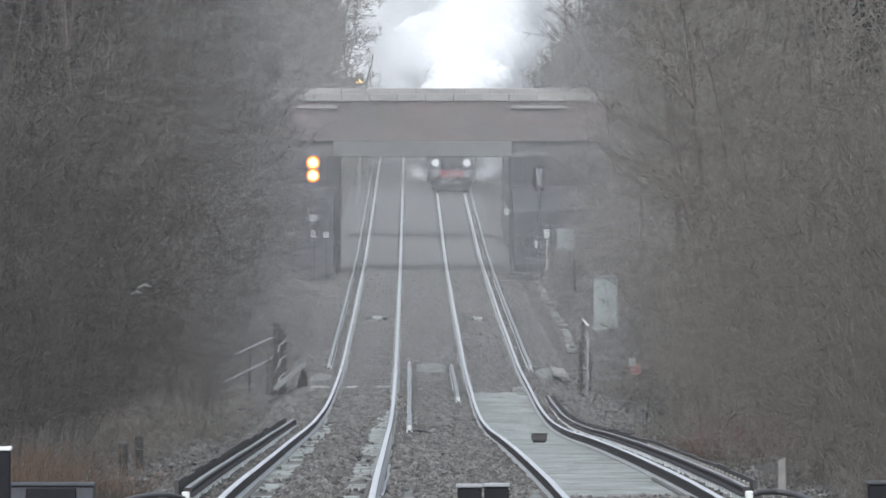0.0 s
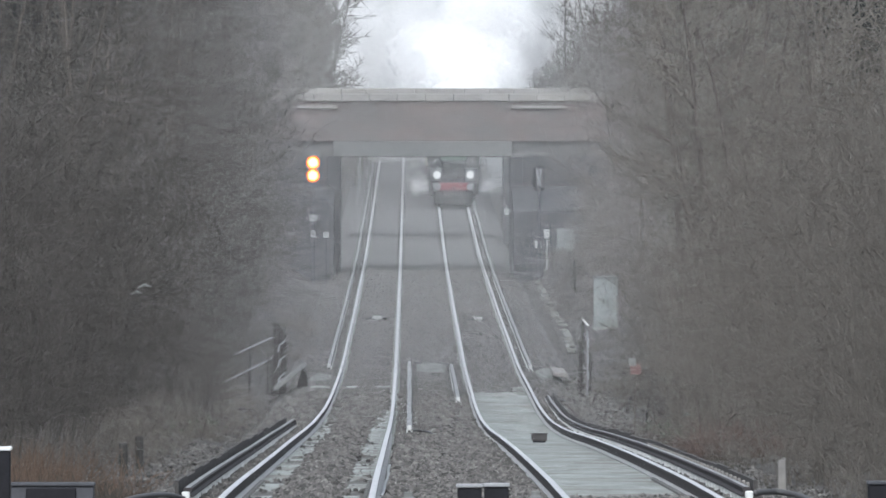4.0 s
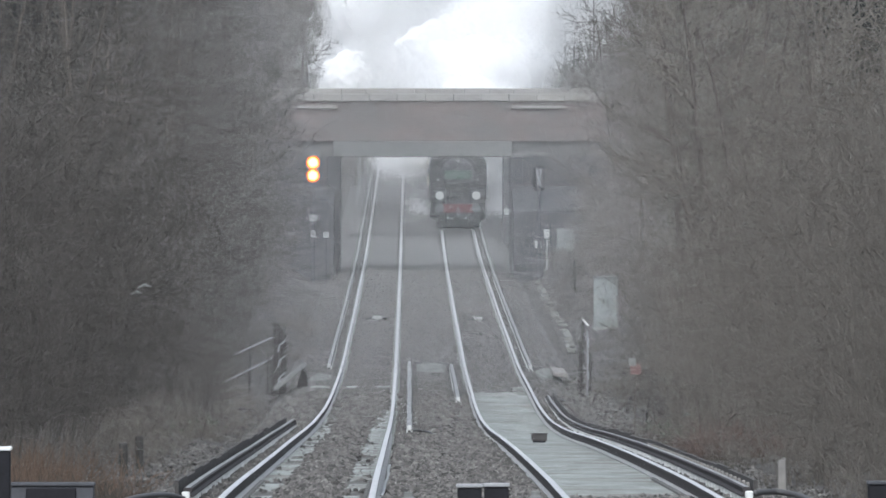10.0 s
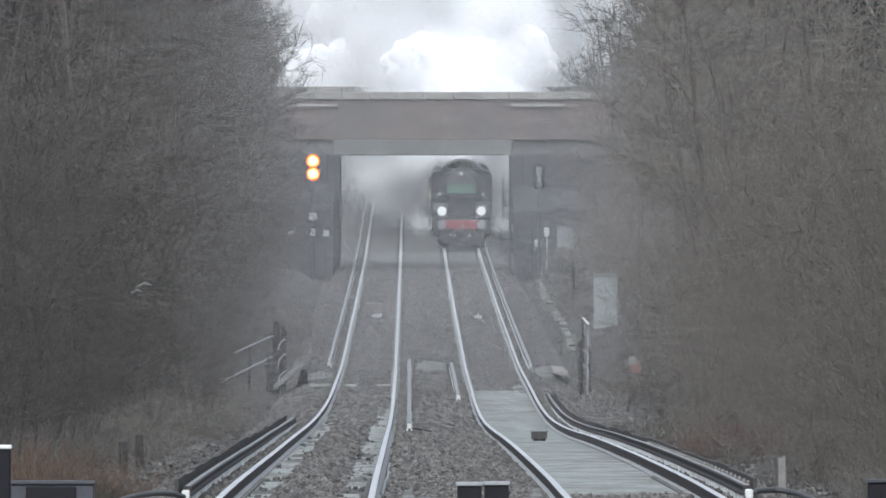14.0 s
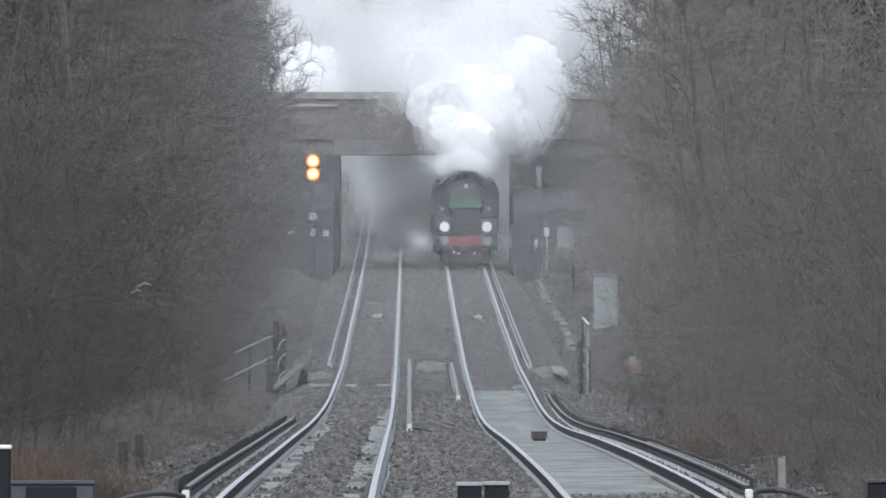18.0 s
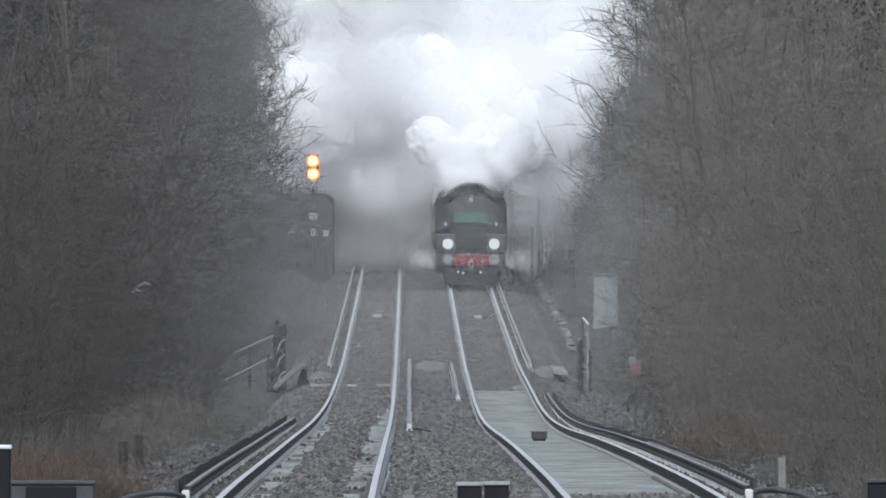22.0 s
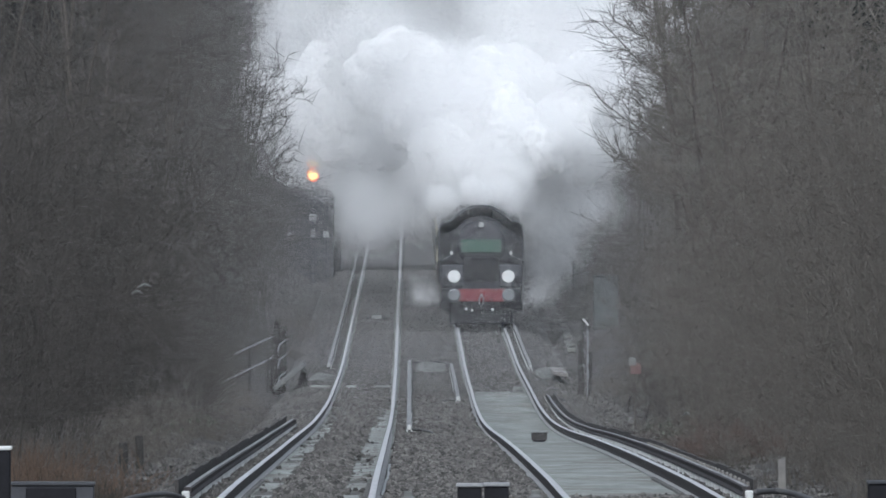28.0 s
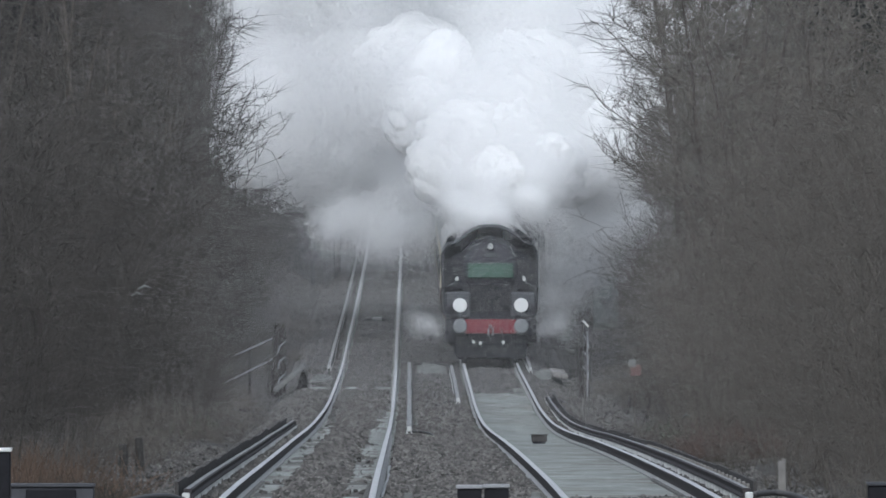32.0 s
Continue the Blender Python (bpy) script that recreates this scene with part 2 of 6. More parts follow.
class Shape:
    """Collects simple forms into one mesh."""

    def __init__(self):
        self.v, self.f, self.m = [], [], []

    def add(self, verts, faces, slot=0):
        k = len(self.v)
        self.v += [tuple(p) for p in verts]
        self.f += [tuple(i + k for i in f) for f in faces]
        self.m += [slot] * len(faces)
        return self

    def box(self, x0, x1, y0, y1, z0, z1, c=0.0, slot=0, m=None):
        """A box with edges chamfered by c."""
        lo, hi = Vector((min(x0, x1), min(y0, y1), min(z0, z1))), Vector((max(x0, x1), max(y0, y1), max(z0, z1)))
        if c <= 0:
            vs = [Vector((a, b, d)) for d in (lo.z, hi.z) for b in (lo.y, hi.y) for a in (lo.x, hi.x)]
            fs = [(0, 2, 3, 1), (4, 5, 7, 6), (0, 1, 5, 4), (2, 6, 7, 3), (0, 4, 6, 2), (1, 3, 7, 5)]
        else:
            c = min(c, *(0.45 * (hi - lo)))
            bm = bmesh.new()
            for i in range(3):
                for corner in range(8):
                    p = [hi[k] if corner >> k & 1 else lo[k] for k in range(3)]
                    for k in range(3):
                        if k != i:
                            p[k] += -c if corner >> k & 1 else c
                    bm.verts.new(p)
            bmesh.ops.convex_hull(bm, input=bm.verts[:])
            bm.verts.index_update()
            vs, fs = [v.co.copy() for v in bm.verts], [[v.index for v in f.verts] for f in bm.faces]
            bm.free()
        if m:
            vs = [m @ v for v in vs]
        return self.add(vs, fs, slot)

    def tube(self, path, radii, n=8, caps=True, slot=0):
        """A round bar along a path, with a radius at each point."""
        pts = [Vector(p) for p in path]
        if not isinstance(radii, (list, tuple)):
            radii = [radii] * len(pts)
        vs, fs = [], []
        for i, p in enumerate(pts):
            way = (pts[min(i + 1, len(pts) - 1)] - pts[max(i - 1, 0)]).normalized()
            side = way.cross(Vector((0, 0, 1)) if abs(way.z) < 0.9 else Vector((0, 1, 0))).normalized()
            up = side.cross(way)
            for k in range(n):
                a = 2 * math.pi * k / n
                vs.append(p + (side * math.cos(a) + up * math.sin(a)) * radii[i])
        for i in range(len(pts) - 1):
            for k in range(n):
                a, b = i * n + k, i * n + (k + 1) % n
                fs.append((a, b, b + n, a + n))
        if caps:
            fs += [tuple(range(n - 1, -1, -1)), tuple(range((len(pts) - 1) * n, len(pts) * n))]
        return self.add(vs, fs, slot)

    def prism(self, outline, y0, y1, slot=0):
        """An outline of (x, z) drawn along y."""
        n = len(outline)
        vs = [(x, y0, z) for x, z in outline] + [(x, y1, z) for x, z in outline]
        fs = [(i, (i + 1) % n, (i + 1) % n + n, i + n) for i in range(n)]
        return self.add(vs, fs + [tuple(range(n - 1, -1, -1)), tuple(range(n, 2 * n))], slot)

    def sweep(self, sections, closed=True, slots=None):
        """Joins equal rings of points."""
        n = len(sections[0])
        k = len(self.v)
        for s in sections:
            self.v += [tuple(p) for p in s]
        for i in range(len(sections) - 1):
            for j in range(n if closed else n - 1):
                a, b = k + i * n + j, k + i * n + (j + 1) % n
                self.f.append((a, b, b + n, a + n))
                self.m.append(slots[j] if slots else 0)
        return self

    def mesh(self, name, *mats, smooth=False):
        me = bpy.data.meshes.new(name)
        me.from_pydata(self.v, [], self.f)
        for m in mats:
            me.materials.append(m)
        if len(mats) > 1:
            me.polygons.foreach_set("material_index", self.m)
        if smooth:
            me.polygons.foreach_set("use_smooth", [True] * len(me.polygons))
        me.update()
        return me


def part(name, shape, material, parent, label="", smooth=False):
    """One mesh object under a thing or a part."""
    me = shape if isinstance(shape, bpy.types.Mesh) else shape.mesh(name, *(material if isinstance(material, tuple) else (material,)), smooth=smooth)
    ob = new(name, me)
    ob.parent = parent
    if label:
        ob["label"] = label
    return ob


def thing(name, m, label, category, group="", kind=""):
    ob = new(name)
    ob.matrix_basis = m
    return tagged(ob, label, category, group, kind)


def solid(name, shape, mats, label, category="", kind="", group="", smooth=False):
    """A thing that is one mesh."""
    return tagged(new(name, shape.mesh(name, *(mats if isinstance(mats, tuple) else (mats,)), smooth=smooth)), label, category, group, kind)


# ------------------------------------------------------------------ lie of the land
GRID = np.arange(-800.0, 5200.0, 4.0)


def profile(knots):
    ys, zs = zip(*knots)
    z = np.interp(GRID, ys, zs)
    w = np.exp(-0.5 * (np.arange(-12, 13) / 4.5) ** 2)
    return np.convolve(np.pad(z, 12, "edge"), w / w.sum(), "valid")


LEFT = profile([(-800, 4), (0, 0.0), (221, -1.06), (250, -1.25), (318, -1.74), (367, -2.08), (436, -2.58), (508, -2.96), (550, -3.05), (632, -3.04),
                (684, -2.74), (772, -2.29), (868, -1.70), (976, -1.00), (1076, 0.0), (1204, 1.24), (1352, 2.85), (1700, 6.0), (5200, 14)])
RIGHT = profile([(-800, 4), (0, 0.0), (219, -1.02), (246, -1.19), (312, -1.67), (376, -2.18), (430, -2.66), (486, -3.06), (532, -3.18), (560, -3.1), (632, -3.04),
                 (684, -2.74), (772, -2.29), (868, -1.70), (976, -1.00), (1076, 0.0), (1204, 1.24), (1352, 2.85), (1700, 6.0), (5200, 14)])
XL, XR, HALF = -1.125, 2.295, 0.7525     # track centres, half the spacing of rail heads


def rail_z(x, y):
    """Top of rail at a place, blended between the two tracks."""
    w = min(max((x - XL) / (XR - XL), 0.0), 1.0)
    return float(np.interp(y, GRID, LEFT) * (1 - w) + np.interp(y, GRID, RIGHT) * w)


def verge(x):
    """Height of the natural ground against the rail top."""
    return float(np.interp(x, (-60, -25, -14, -9, -6.5, -4.6, -3.7, -3.2, 4.3, 4.9, 6.0, 8.0, 12, 20, 60),
                           (3.0, 2.6, 1.6, 0.8, 0.15, -0.30, -0.42, -0.6, -0.6, -0.42, -0.25, 0.1, 0.9, 2.0, 3.0)))


def ground_z(x, y):
    def ease(u):
        u = min(max(u, 0.0), 1.0)
        return u * u * (3 - 2 * u)
    bank = ease((y - 810) / 75) * (1.15 * ease((x - 4.9) / 1.2) + 0.6 * ease((-3.9 - x) / 1.2)) * (1 if y < 960 else 0)
    return rail_z(x, y) + verge(x) + bank

# ------------------------------------------------------------------ ground
def sheet(name, xs, ys, height, material, label, kind="structure"):
    s = Shape()
    s.v = [(x, y, height(x, y)) for y in ys for x in xs]
    n = len(xs)
    s.f = [(j * n + i, j * n + i + 1, (j + 1) * n + i + 1, (j + 1) * n + i) for j in range(len(ys) - 1) for i in range(n - 1)]
    s.m = [0] * len(s.f)
    return solid(name, s, material, label, kind=kind, smooth=True)


def lumps(x, y, z=0.0):
    return noise.noise(Vector((x, y, z)))


def rough_ground(x, y):
    z = ground_z(x, y)
    if (x < -3.4 or x > 4.5) and 180 < y < 1300:
        z += 0.10 * lumps(x * 0.8, y * 0.12) + 0.05 * lumps(x * 2.1, y * 0.5, 3)
    return z


gx = [-3000, -900, -300, -120, -60, -35, -22, -14, -11, -9, -7.5, -6.5, -5.8, -5.2, -4.8, -4.4, -4.0, -3.7, -3.4, -3.2, -2, 0, 2, 3.4, 4.1, 4.3, 4.6, 4.9,
      5.2, 5.6, 6, 6.6, 7.3, 8, 9, 10, 12, 15, 20, 30, 60, 120, 300, 900, 3000]
gy = [-800, -400, -150, -50, 0, 50, 100, 150, 180] + list(range(190, 960, 5)) + list(range(960, 1700, 20)) + [1800, 2000, 2400, 3000, 4000, 5000]
sheet("ground", gx, gy, rough_ground, M_ground, "brown earth verge with dead leaves beside the railway")


def bed_z(x, y):
    """Top of the ballast against the rail tops: low where the sleepers lie bare, heaped elsewhere."""
    out = np.interp(x, (-3.5, -2.85, -2.55), (-0.55, -0.19, -0.13)) if x < XL else np.interp(x, (3.65, 3.95, 4.6), (-0.13, -0.19, -0.55))
    z = float(out)
    a, b = abs(x - XL), abs(x - XR)
    heap = 0.022 * lumps(x * 1.2, y * 0.05, 7)
    if a < 0.70:
        bare = np.interp(y, (440, 500), (1, 0)) * np.interp(a, (0.22, 0.40), (0, 1)) * (1 if lumps(0.3, y * 0.11, 2) > -0.22 else 0.25)
        z = -0.135 + heap * (1 - bare) - 0.07 * bare
    elif b < 0.70:
        bare = np.interp(y, (236, 242, 560, 590), (0, 1, 1, 0))
        z = -0.135 + heap * (1 - bare) - 0.08 * bare
    elif XL + 0.95 < x < XR - 0.95:
        z = -0.135 + heap
    near = min(abs(a - HALF), abs(b - HALF))
    if near < 0.135:
        return rail_z(x, y) - 0.172
    return rail_z(x, y) + z + 0.012 * lumps(x * 3, y * 1.3)


bx = [-3.5, -3.2, -2.95, -2.75, -2.5, -2.3, -2.1, -1.95, -1.80, -1.70, -1.6, -1.5, -1.4, -1.3, -1.12, -0.95, -0.85, -0.75, -0.65, -0.55, -0.45, -0.3, -0.15, 0.05,
      0.25, 0.45, 0.65, 0.85, 1.05, 1.25, 1.45, 1.6, 1.7, 1.85, 2.0, 2.2, 2.4, 2.6, 2.8, 2.95, 3.1, 3.2, 3.4, 3.6, 3.75, 3.95, 4.2, 4.6]
bx = sorted(bx + [c + k * HALF + d for c in (XL, XR) for k in (-1, 1) for d in (-0.16, -0.12, -0.04, 0.04, 0.12, 0.16)])
by = [-400, -100, 0, 60, 120, 160, 190] + list(np.arange(200, 420, 1.0)) + list(np.arange(420, 700, 2.0)) + list(range(700, 1100, 6)) + list(range(1100, 1720, 20)) + [2000, 3000, 4500]
sheet("ballast_bed", bx, by, bed_z, M_ballast, "grey stone ballast bed under both tracks")


def scattered_stones(name, count, y0, y1, power, size, label, xs=(-3.3, 4.4), seed=5):
    """Loose ballast stones, thickest near the front of the stretch."""
    rng = np.random.default_rng(seed)
    base = np.array([(1, 0, 0), (-1, 0, 0), (0, 1, 0), (0, -1, 0), (0, 0, 1), (0, 0, -1)], float)
    tri = np.array([(0, 2, 4), (2, 1, 4), (1, 3, 4), (3, 0, 4), (2, 0, 5), (1, 2, 5), (3, 1, 5), (0, 3, 5)])
    y = y0 + (y1 - y0) * rng.random(count) ** power
    x = rng.uniform(*xs, count) + np.where(rng.random(count) < 0.12, rng.uniform(-1.6, 1.2, count), 0)
    keep = [i for i in range(count) if not ((abs(x[i] - XR) < 0.70 and 238 < y[i] < 575) or (0.38 < abs(x[i] - XL) < 0.70 and y[i] < 520 and rng.random() < 0.85)
                                          or min(abs(abs(x[i] - XL) - HALF), abs(abs(x[i] - XR) - HALF)) < 0.125)]
    vs = []
    for i in keep:
        turn = Euler(rng.uniform(0, 6.28, 3)).to_matrix()
        r = size * rng.uniform(0.6, 1.4) * (1 + max(0, y[i] - 350) / 350)
        p = (base * (r * rng.uniform(0.6, 1.2, (6, 1)))) @ np.array(turn)
        vs.append(p + (x[i], y[i], (bed_z(x[i], y[i]) if -3.45 < x[i] < 4.55 else rough_ground(x[i], y[i])) + 0.25 * r))
    me = bpy.data.meshes.new(name)
    fs = (tri[None] + 6 * np.arange(len(keep))[:, None, None]).reshape(-1, 3)
    me.from_pydata(np.concatenate(vs).tolist(), [], fs.tolist())
    me.materials.append(M_stone)
    tagged(new(name, me), label, "ballast", kind="stuff")


scattered_stones("ballast_stones", 60000, 214, 560, 1.7, 0.042, "loose angular grey ballast stones round the sleepers")
scattered_stones("far_ballast_stones", 17000, 560, 925, 1.4, 0.019, "coarse grey ballast stones on the far stretch of line")
scattered_stones("verge_stones", 9000, 222, 430, 1.3, 0.034, "dark stones spilled over the grassy verge", (-4.7, -3.1), 6)
scattered_stones("cess_stones", 6000, 222, 640, 1.2, 0.034, "dark stones spilled down the ballast shoulder", (4.2, 5.2), 7)

# ------------------------------------------------------------------ tracks
RAIL = [(-0.07, -0.16), (0.07, -0.16), (0.07, -0.148), (0.014, -0.130), (0.011, -0.045), (0.035, -0.035), (0.036, -0.006), (0.026, 0.0),
        (-0.026, 0.0), (-0.036, -0.006), (-0.035, -0.035), (-0.011, -0.045), (-0.014, -0.130), (-0.07, -0.148)]
RAIL_SLOTS = [0, 2, 2, 0, 0, 0, 1, 1, 1, 0, 0, 0, 2, 2]
# rail foot in a much paler grey than the web
M_foot = mat("rail_foot_pale", (0.30, 0.30, 0.30), 0.6, 0.2, vary=0.3, scale=1.5, fine=30, bump=0.2)


def swept_rail(x, outline, slots, ys, lift=0.0, sway=0.004):
    s = Shape()
    rings = []
    for y in ys:
        z, dx = rail_z(x, y) + lift, sway * lumps(x * 3, y * 0.05, 11)
        rings.append([(x + dx + a, y, z + b) for a, b in outline])
    s.sweep(rings, True, slots)
    n = len(outline)
    s.f += [tuple(range(n - 1, -1, -1)), tuple(range(len(s.v) - n, len(s.v)))]
    s.m += [0, 0]
    return s


def sleeper_mesh():
    s = Shape()
    s.box(-1.3, 1.3, -0.13, 0.13, -0.20, 0.0, 0.02)
    return s.mesh("sleeper", M_concrete)


SLEEPER = sleeper_mesh()


M_clip = mat("rail_clip_steel", (0.10, 0.10, 0.10), 0.7, 0.2)


def clip_mesh():
    s = Shape()
    for side in (-1, 1):
        s.box(side * 0.075, side * 0.13, -0.05, 0.05, 0.0, 0.035, 0.008)
    return s.mesh("rail_clip", M_clip)


CLIP = clip_mesh()


def track(x, label):
    t = thing("railway_track", pose(0, 0, 0), label, "track", "railway tracks", "structure")
    ys = list(np.arange(-200, 200, 20.0)) + list(np.arange(200, 720, 3.0)) + list(range(720, 1720, 10)) + [1900, 2200, 2600, 3200]
    for side in (-1, 1):
        part("rail", swept_rail(x + side * HALF, RAIL, RAIL_SLOTS, ys), (M_rust, M_shine, M_foot), t, "steel rail with a polished head")
    y, i = 212.0, 0
    rest = Shape()
    while y < 900:
        z = rail_z(x, y) - 0.165
        if i < 290:
            sl = new("sleeper", SLEEPER)
            sl.location = (x, y, z)
            sl.rotation_euler = (0, 0, radians(random.uniform(-0.6, 0.6)))
            sl.parent = t
        else:
            rest.box(x - 1.3, x + 1.3, y - 0.13, y + 0.13, z - 0.2, z)
        if i < 90:
            for side in (-1, 1):
                c = new("rail_clip", CLIP)
                c.location = (x + side * HALF, y, z)
                c.parent = t
        y, i = y + 0.69, i + 1
    tagged(part("sleepers", rest, M_concrete, t), kind="stuff")
    return t


track(XL, "railway track with bright rails on half-buried concrete sleepers")
track(XR, "railway track with bright rails on bare grey concrete sleepers")

def slurry_z(x, y):
    return rail_z(x, y) - 0.166 + 0.016 * lumps(x * 1.5, y * 0.22, 9) + 0.006 * lumps(x * 6, y * 1.1, 2)


sheet("dust_between_sleepers", list(np.linspace(XR - 0.66, XR + 0.66, 9)), list(np.arange(243, 520, 1.0)) + list(np.arange(520, 577, 2.0)), slurry_z, M_slurry,
      "pale stone dust filling the gaps between bare sleepers")


def rubble_heap(x0, x1, y0, y1, h, label):
    """A low uneven heap of rubble that thins out to its rim."""
    def height(x, y):
        u, v = (2 * x - x0 - x1) / (x1 - x0), (2 * y - y0 - y1) / (y1 - y0)
        rim = max(0.0, 1 - u * u) * max(0.0, 1 - v * v)
        g = bed_z(x, y) if -3.45 < x < 4.55 else rough_ground(x, y)
        return g - 0.03 + rim * (h + 0.5 * h * lumps(x * 3.5, y * 0.4, 4)) + 0.02 * lumps(x * 9, y * 0.9)
    sheet("rubble_heap", list(np.linspace(x0, x1, 15)), list(np.linspace(y0, y1, 17)), height, M_moss, label)


rubble_heap(0.12, 1.12, 622, 650, 0.16, "mossy pale rubble heaped between the tracks at the foot crossing")
rubble_heap(3.42, 4.25, 606, 632, 0.20, "mossy pale rubble at the edge of the foot crossing")
rubble_heap(-2.75, -2.0, 596, 622, 0.12, "mossy pale rubble beside the foot crossing")

THIRD = [(-0.055, -0.10), (0.055, -0.10), (0.055, -0.085), (0.03, -0.06), (0.045, -0.01), (0.024, 0.0), (-0.024, 0.0), (-0.045, -0.01), (-0.03, -0.06), (-0.055, -0.085)]
THIRD_SLOTS = [0, 0, 0, 0, 0, 1, 0, 0, 0, 0]


def pot_mesh():
    s = Shape()
    s.tube([(0, 0, -0.24), (0, 0, -0.20), (0, 0, -0.19), (0, 0, -0.12), (0, 0, -0.10)], [0.075, 0.07, 0.055, 0.06, 0.045], 10)
    return s.mesh("insulator", M_pot, smooth=True)


POT = pot_mesh()


THIRD_FAR = [0, 0, 0, 0, 1, 1, 1, 0, 0, 0]


def conductor_rail(x, y0, y1, ramp0, ramp1, label, boards=0, pots=120, step=2.6):
    """A power rail on pots; its ends dip; boards: -1 or 1 for the side of its timber guard."""
    t = thing("conductor_rail", pose(0, 0, 0), label, "conductor rail", "power rails beside the tracks", "structure")
    ys = list(np.arange(y0, min(y1, 720), 2.0)) + list(np.arange(max(y0, 720), y1, 10.0)) + [y1]
    s, rings = Shape(), []
    for y in ys:
        dip = -0.09 * max(0.0, 1 - (y - y0) / 4) * ramp0 - 0.09 * max(0.0, 1 - (y1 - y) / 4) * ramp1
        z, dx = rail_z(x, y) + 0.075 + dip, 0.01 * lumps(x, y * 0.04, 5)
        rings.append([(x + dx + a, y, z + b) for a, b in THIRD])
    s.sweep(rings, True, THIRD_SLOTS if boards else THIRD_FAR)
    n = len(THIRD)
    s.f += [tuple(range(n - 1, -1, -1)), tuple(range(len(s.v) - n, len(s.v)))]
    s.m += [0, 0]
    part("rail_bar", s, (M_rust, M_third), t)
    y, i = y0 + 0.6, 0
    while y < min(y1, 900) and i < pots:
        p = new("insulator", POT)
        p.location = (x, y, rail_z(x, y) + 0.075)
        p.parent = t
        y, i = y + step, i + 1
    if boards:
        bracket = Shape().box(-0.018, 0.018, -0.05, 0.05, -0.05, 0.0, 0.006).mesh("board_bracket", M_coping)
        y = y0 + 6
        while boards > 0 and y < 330:
            o = new("board_bracket", bracket)
            o.location = (x + 0.10, y, rail_z(x, y) + 0.078)
            o.parent = t
            y += 3.1
        y = y0 + 5
        while y < y1 - 4:
            b, x0 = Shape(), x + boards * 0.16
            gap = random.uniform(0, 0.5)
            lift = random.uniform(-0.02, 0.02)
            run = [yy for yy in np.arange(y, min(y + 12, y1 - 1), 3.0)]
            if len(run) > 1:
                b.sweep([[(x0 - 0.02, q, rail_z(x, q) - 0.10), (x0 + 0.02, q, rail_z(x, q) - 0.10), (x0 + 0.02, q, rail_z(x, q) + 0.11 + lift), (x0 - 0.02, q, rail_z(x, q) + 0.11 + lift)] for q in run])
                b.add([], [])
                k = len(b.v)
                b.f += [(3, 2, 1, 0), (k - 4, k - 3, k - 2, k - 1)]
                b.m += [0, 0]
                part("guard_board", b, M_board, t, "dark timber guard board")
            y += 9 + gap
    return t


THIRD_L, THIRD_M1, THIRD_M2, THIRD_R = -2.24, 0.0, 1.17, 3.36
conductor_rail(THIRD_L, 632, 1700, 1, 0, "worn conductor rail on pots outside the far stretch of track")
conductor_rail(THIRD_L, 228, 440, 0, 1, "rusty conductor rail on pots, ending before the crossing", boards=-1)
conductor_rail(THIRD_M1, 424, 640, 1, 1, "short conductor rail between the tracks at the foot crossing")
conductor_rail(THIRD_M2, 544, 632, 1, 1, "short conductor rail beside the track at the foot crossing")
conductor_rail(THIRD_R, 628, 1700, 1, 0, "worn conductor rail on pots outside the farther line")
conductor_rail(THIRD_R, 225, 552, 0, 1, "rusty conductor rail on white pots behind a timber guard", boards=1, pots=140, step=2.4)


def end_block(x, y):
    """The pale insulated end of a conductor rail."""
    z = rail_z(x, y)
    t = thing("rail_end_block", pose(x, y, z - 0.16), "pale insulated block at a conductor rail end", "rail end", "pale conductor rail ends")
    s = Shape()
    s.box(-0.04, 0.04, -0.06, 0.06, 0.11, 0.205, 0.012)
    part("cap", s, M_pot, t)
    s = Shape()
    for a in (-0.04, 0.04):
        s.box(a - 0.014, a + 0.014, -0.05, 0.05, -0.06, 0.11, 0.006)
    part("bracket", s, M_pot, t)


for ex, ey in ((THIRD_L, 630.5), (THIRD_L, 226.5), (THIRD_M1, 422.5), (THIRD_M2, 542.5), (THIRD_R, 626.5), (THIRD_R, 223.5)):
    end_block(ex, ey)


def cable(name, pts, r, label, mat_=None):
    s = Shape()
    P = [Vector((x, y, rail_z(x, y) + dz)) for x, y, dz in pts]
    path = []
    for i in range(len(P) - 1):
        a, b, c, d = P[max(i - 1, 0)], P[i], P[i + 1], P[min(i + 2, len(P) - 1)]
        for k in range(8):
            u = k / 8
            path.append(0.5 * ((2 * b) + (c - a) * u + (2 * a - 5 * b + 4 * c - d) * u * u + (3 * b - a - 3 * c + d) * u ** 3))
    s.tube(path + [P[-1]], r, 8)
    return solid(name, s, mat_ or M_cable, label, "cable", group="cables at the rail ends", smooth=True)


cable("power_cable", [(-2.26, 226, -0.02), (-2.45, 224.5, 0.03), (-2.75, 223, 0.0), (-3.0, 221, -0.10), (-3.15, 219, -0.3)], 0.028, "thick black cable from the conductor rail end")
cable("power_cable", [(-2.2, 440, -0.06), (-2.5, 441, -0.05), (-2.8, 441.5, -0.16), (-2.9, 441, -0.3)], 0.025, "thick black cable from the conductor rail end")
cable("power_cable", [(0.03, 423, -0.05), (0.22, 423.5, -0.05), (0.4, 422.5, -0.08), (0.52, 420, -0.15)], 0.022, "black cable beside the middle conductor rail")
cable("power_cable", [(1.14, 543, -0.06), (0.9, 543.5, -0.07), (0.7, 542, -0.12), (0.55, 540, -0.17)], 0.022, "black cable beside the middle conductor rail")
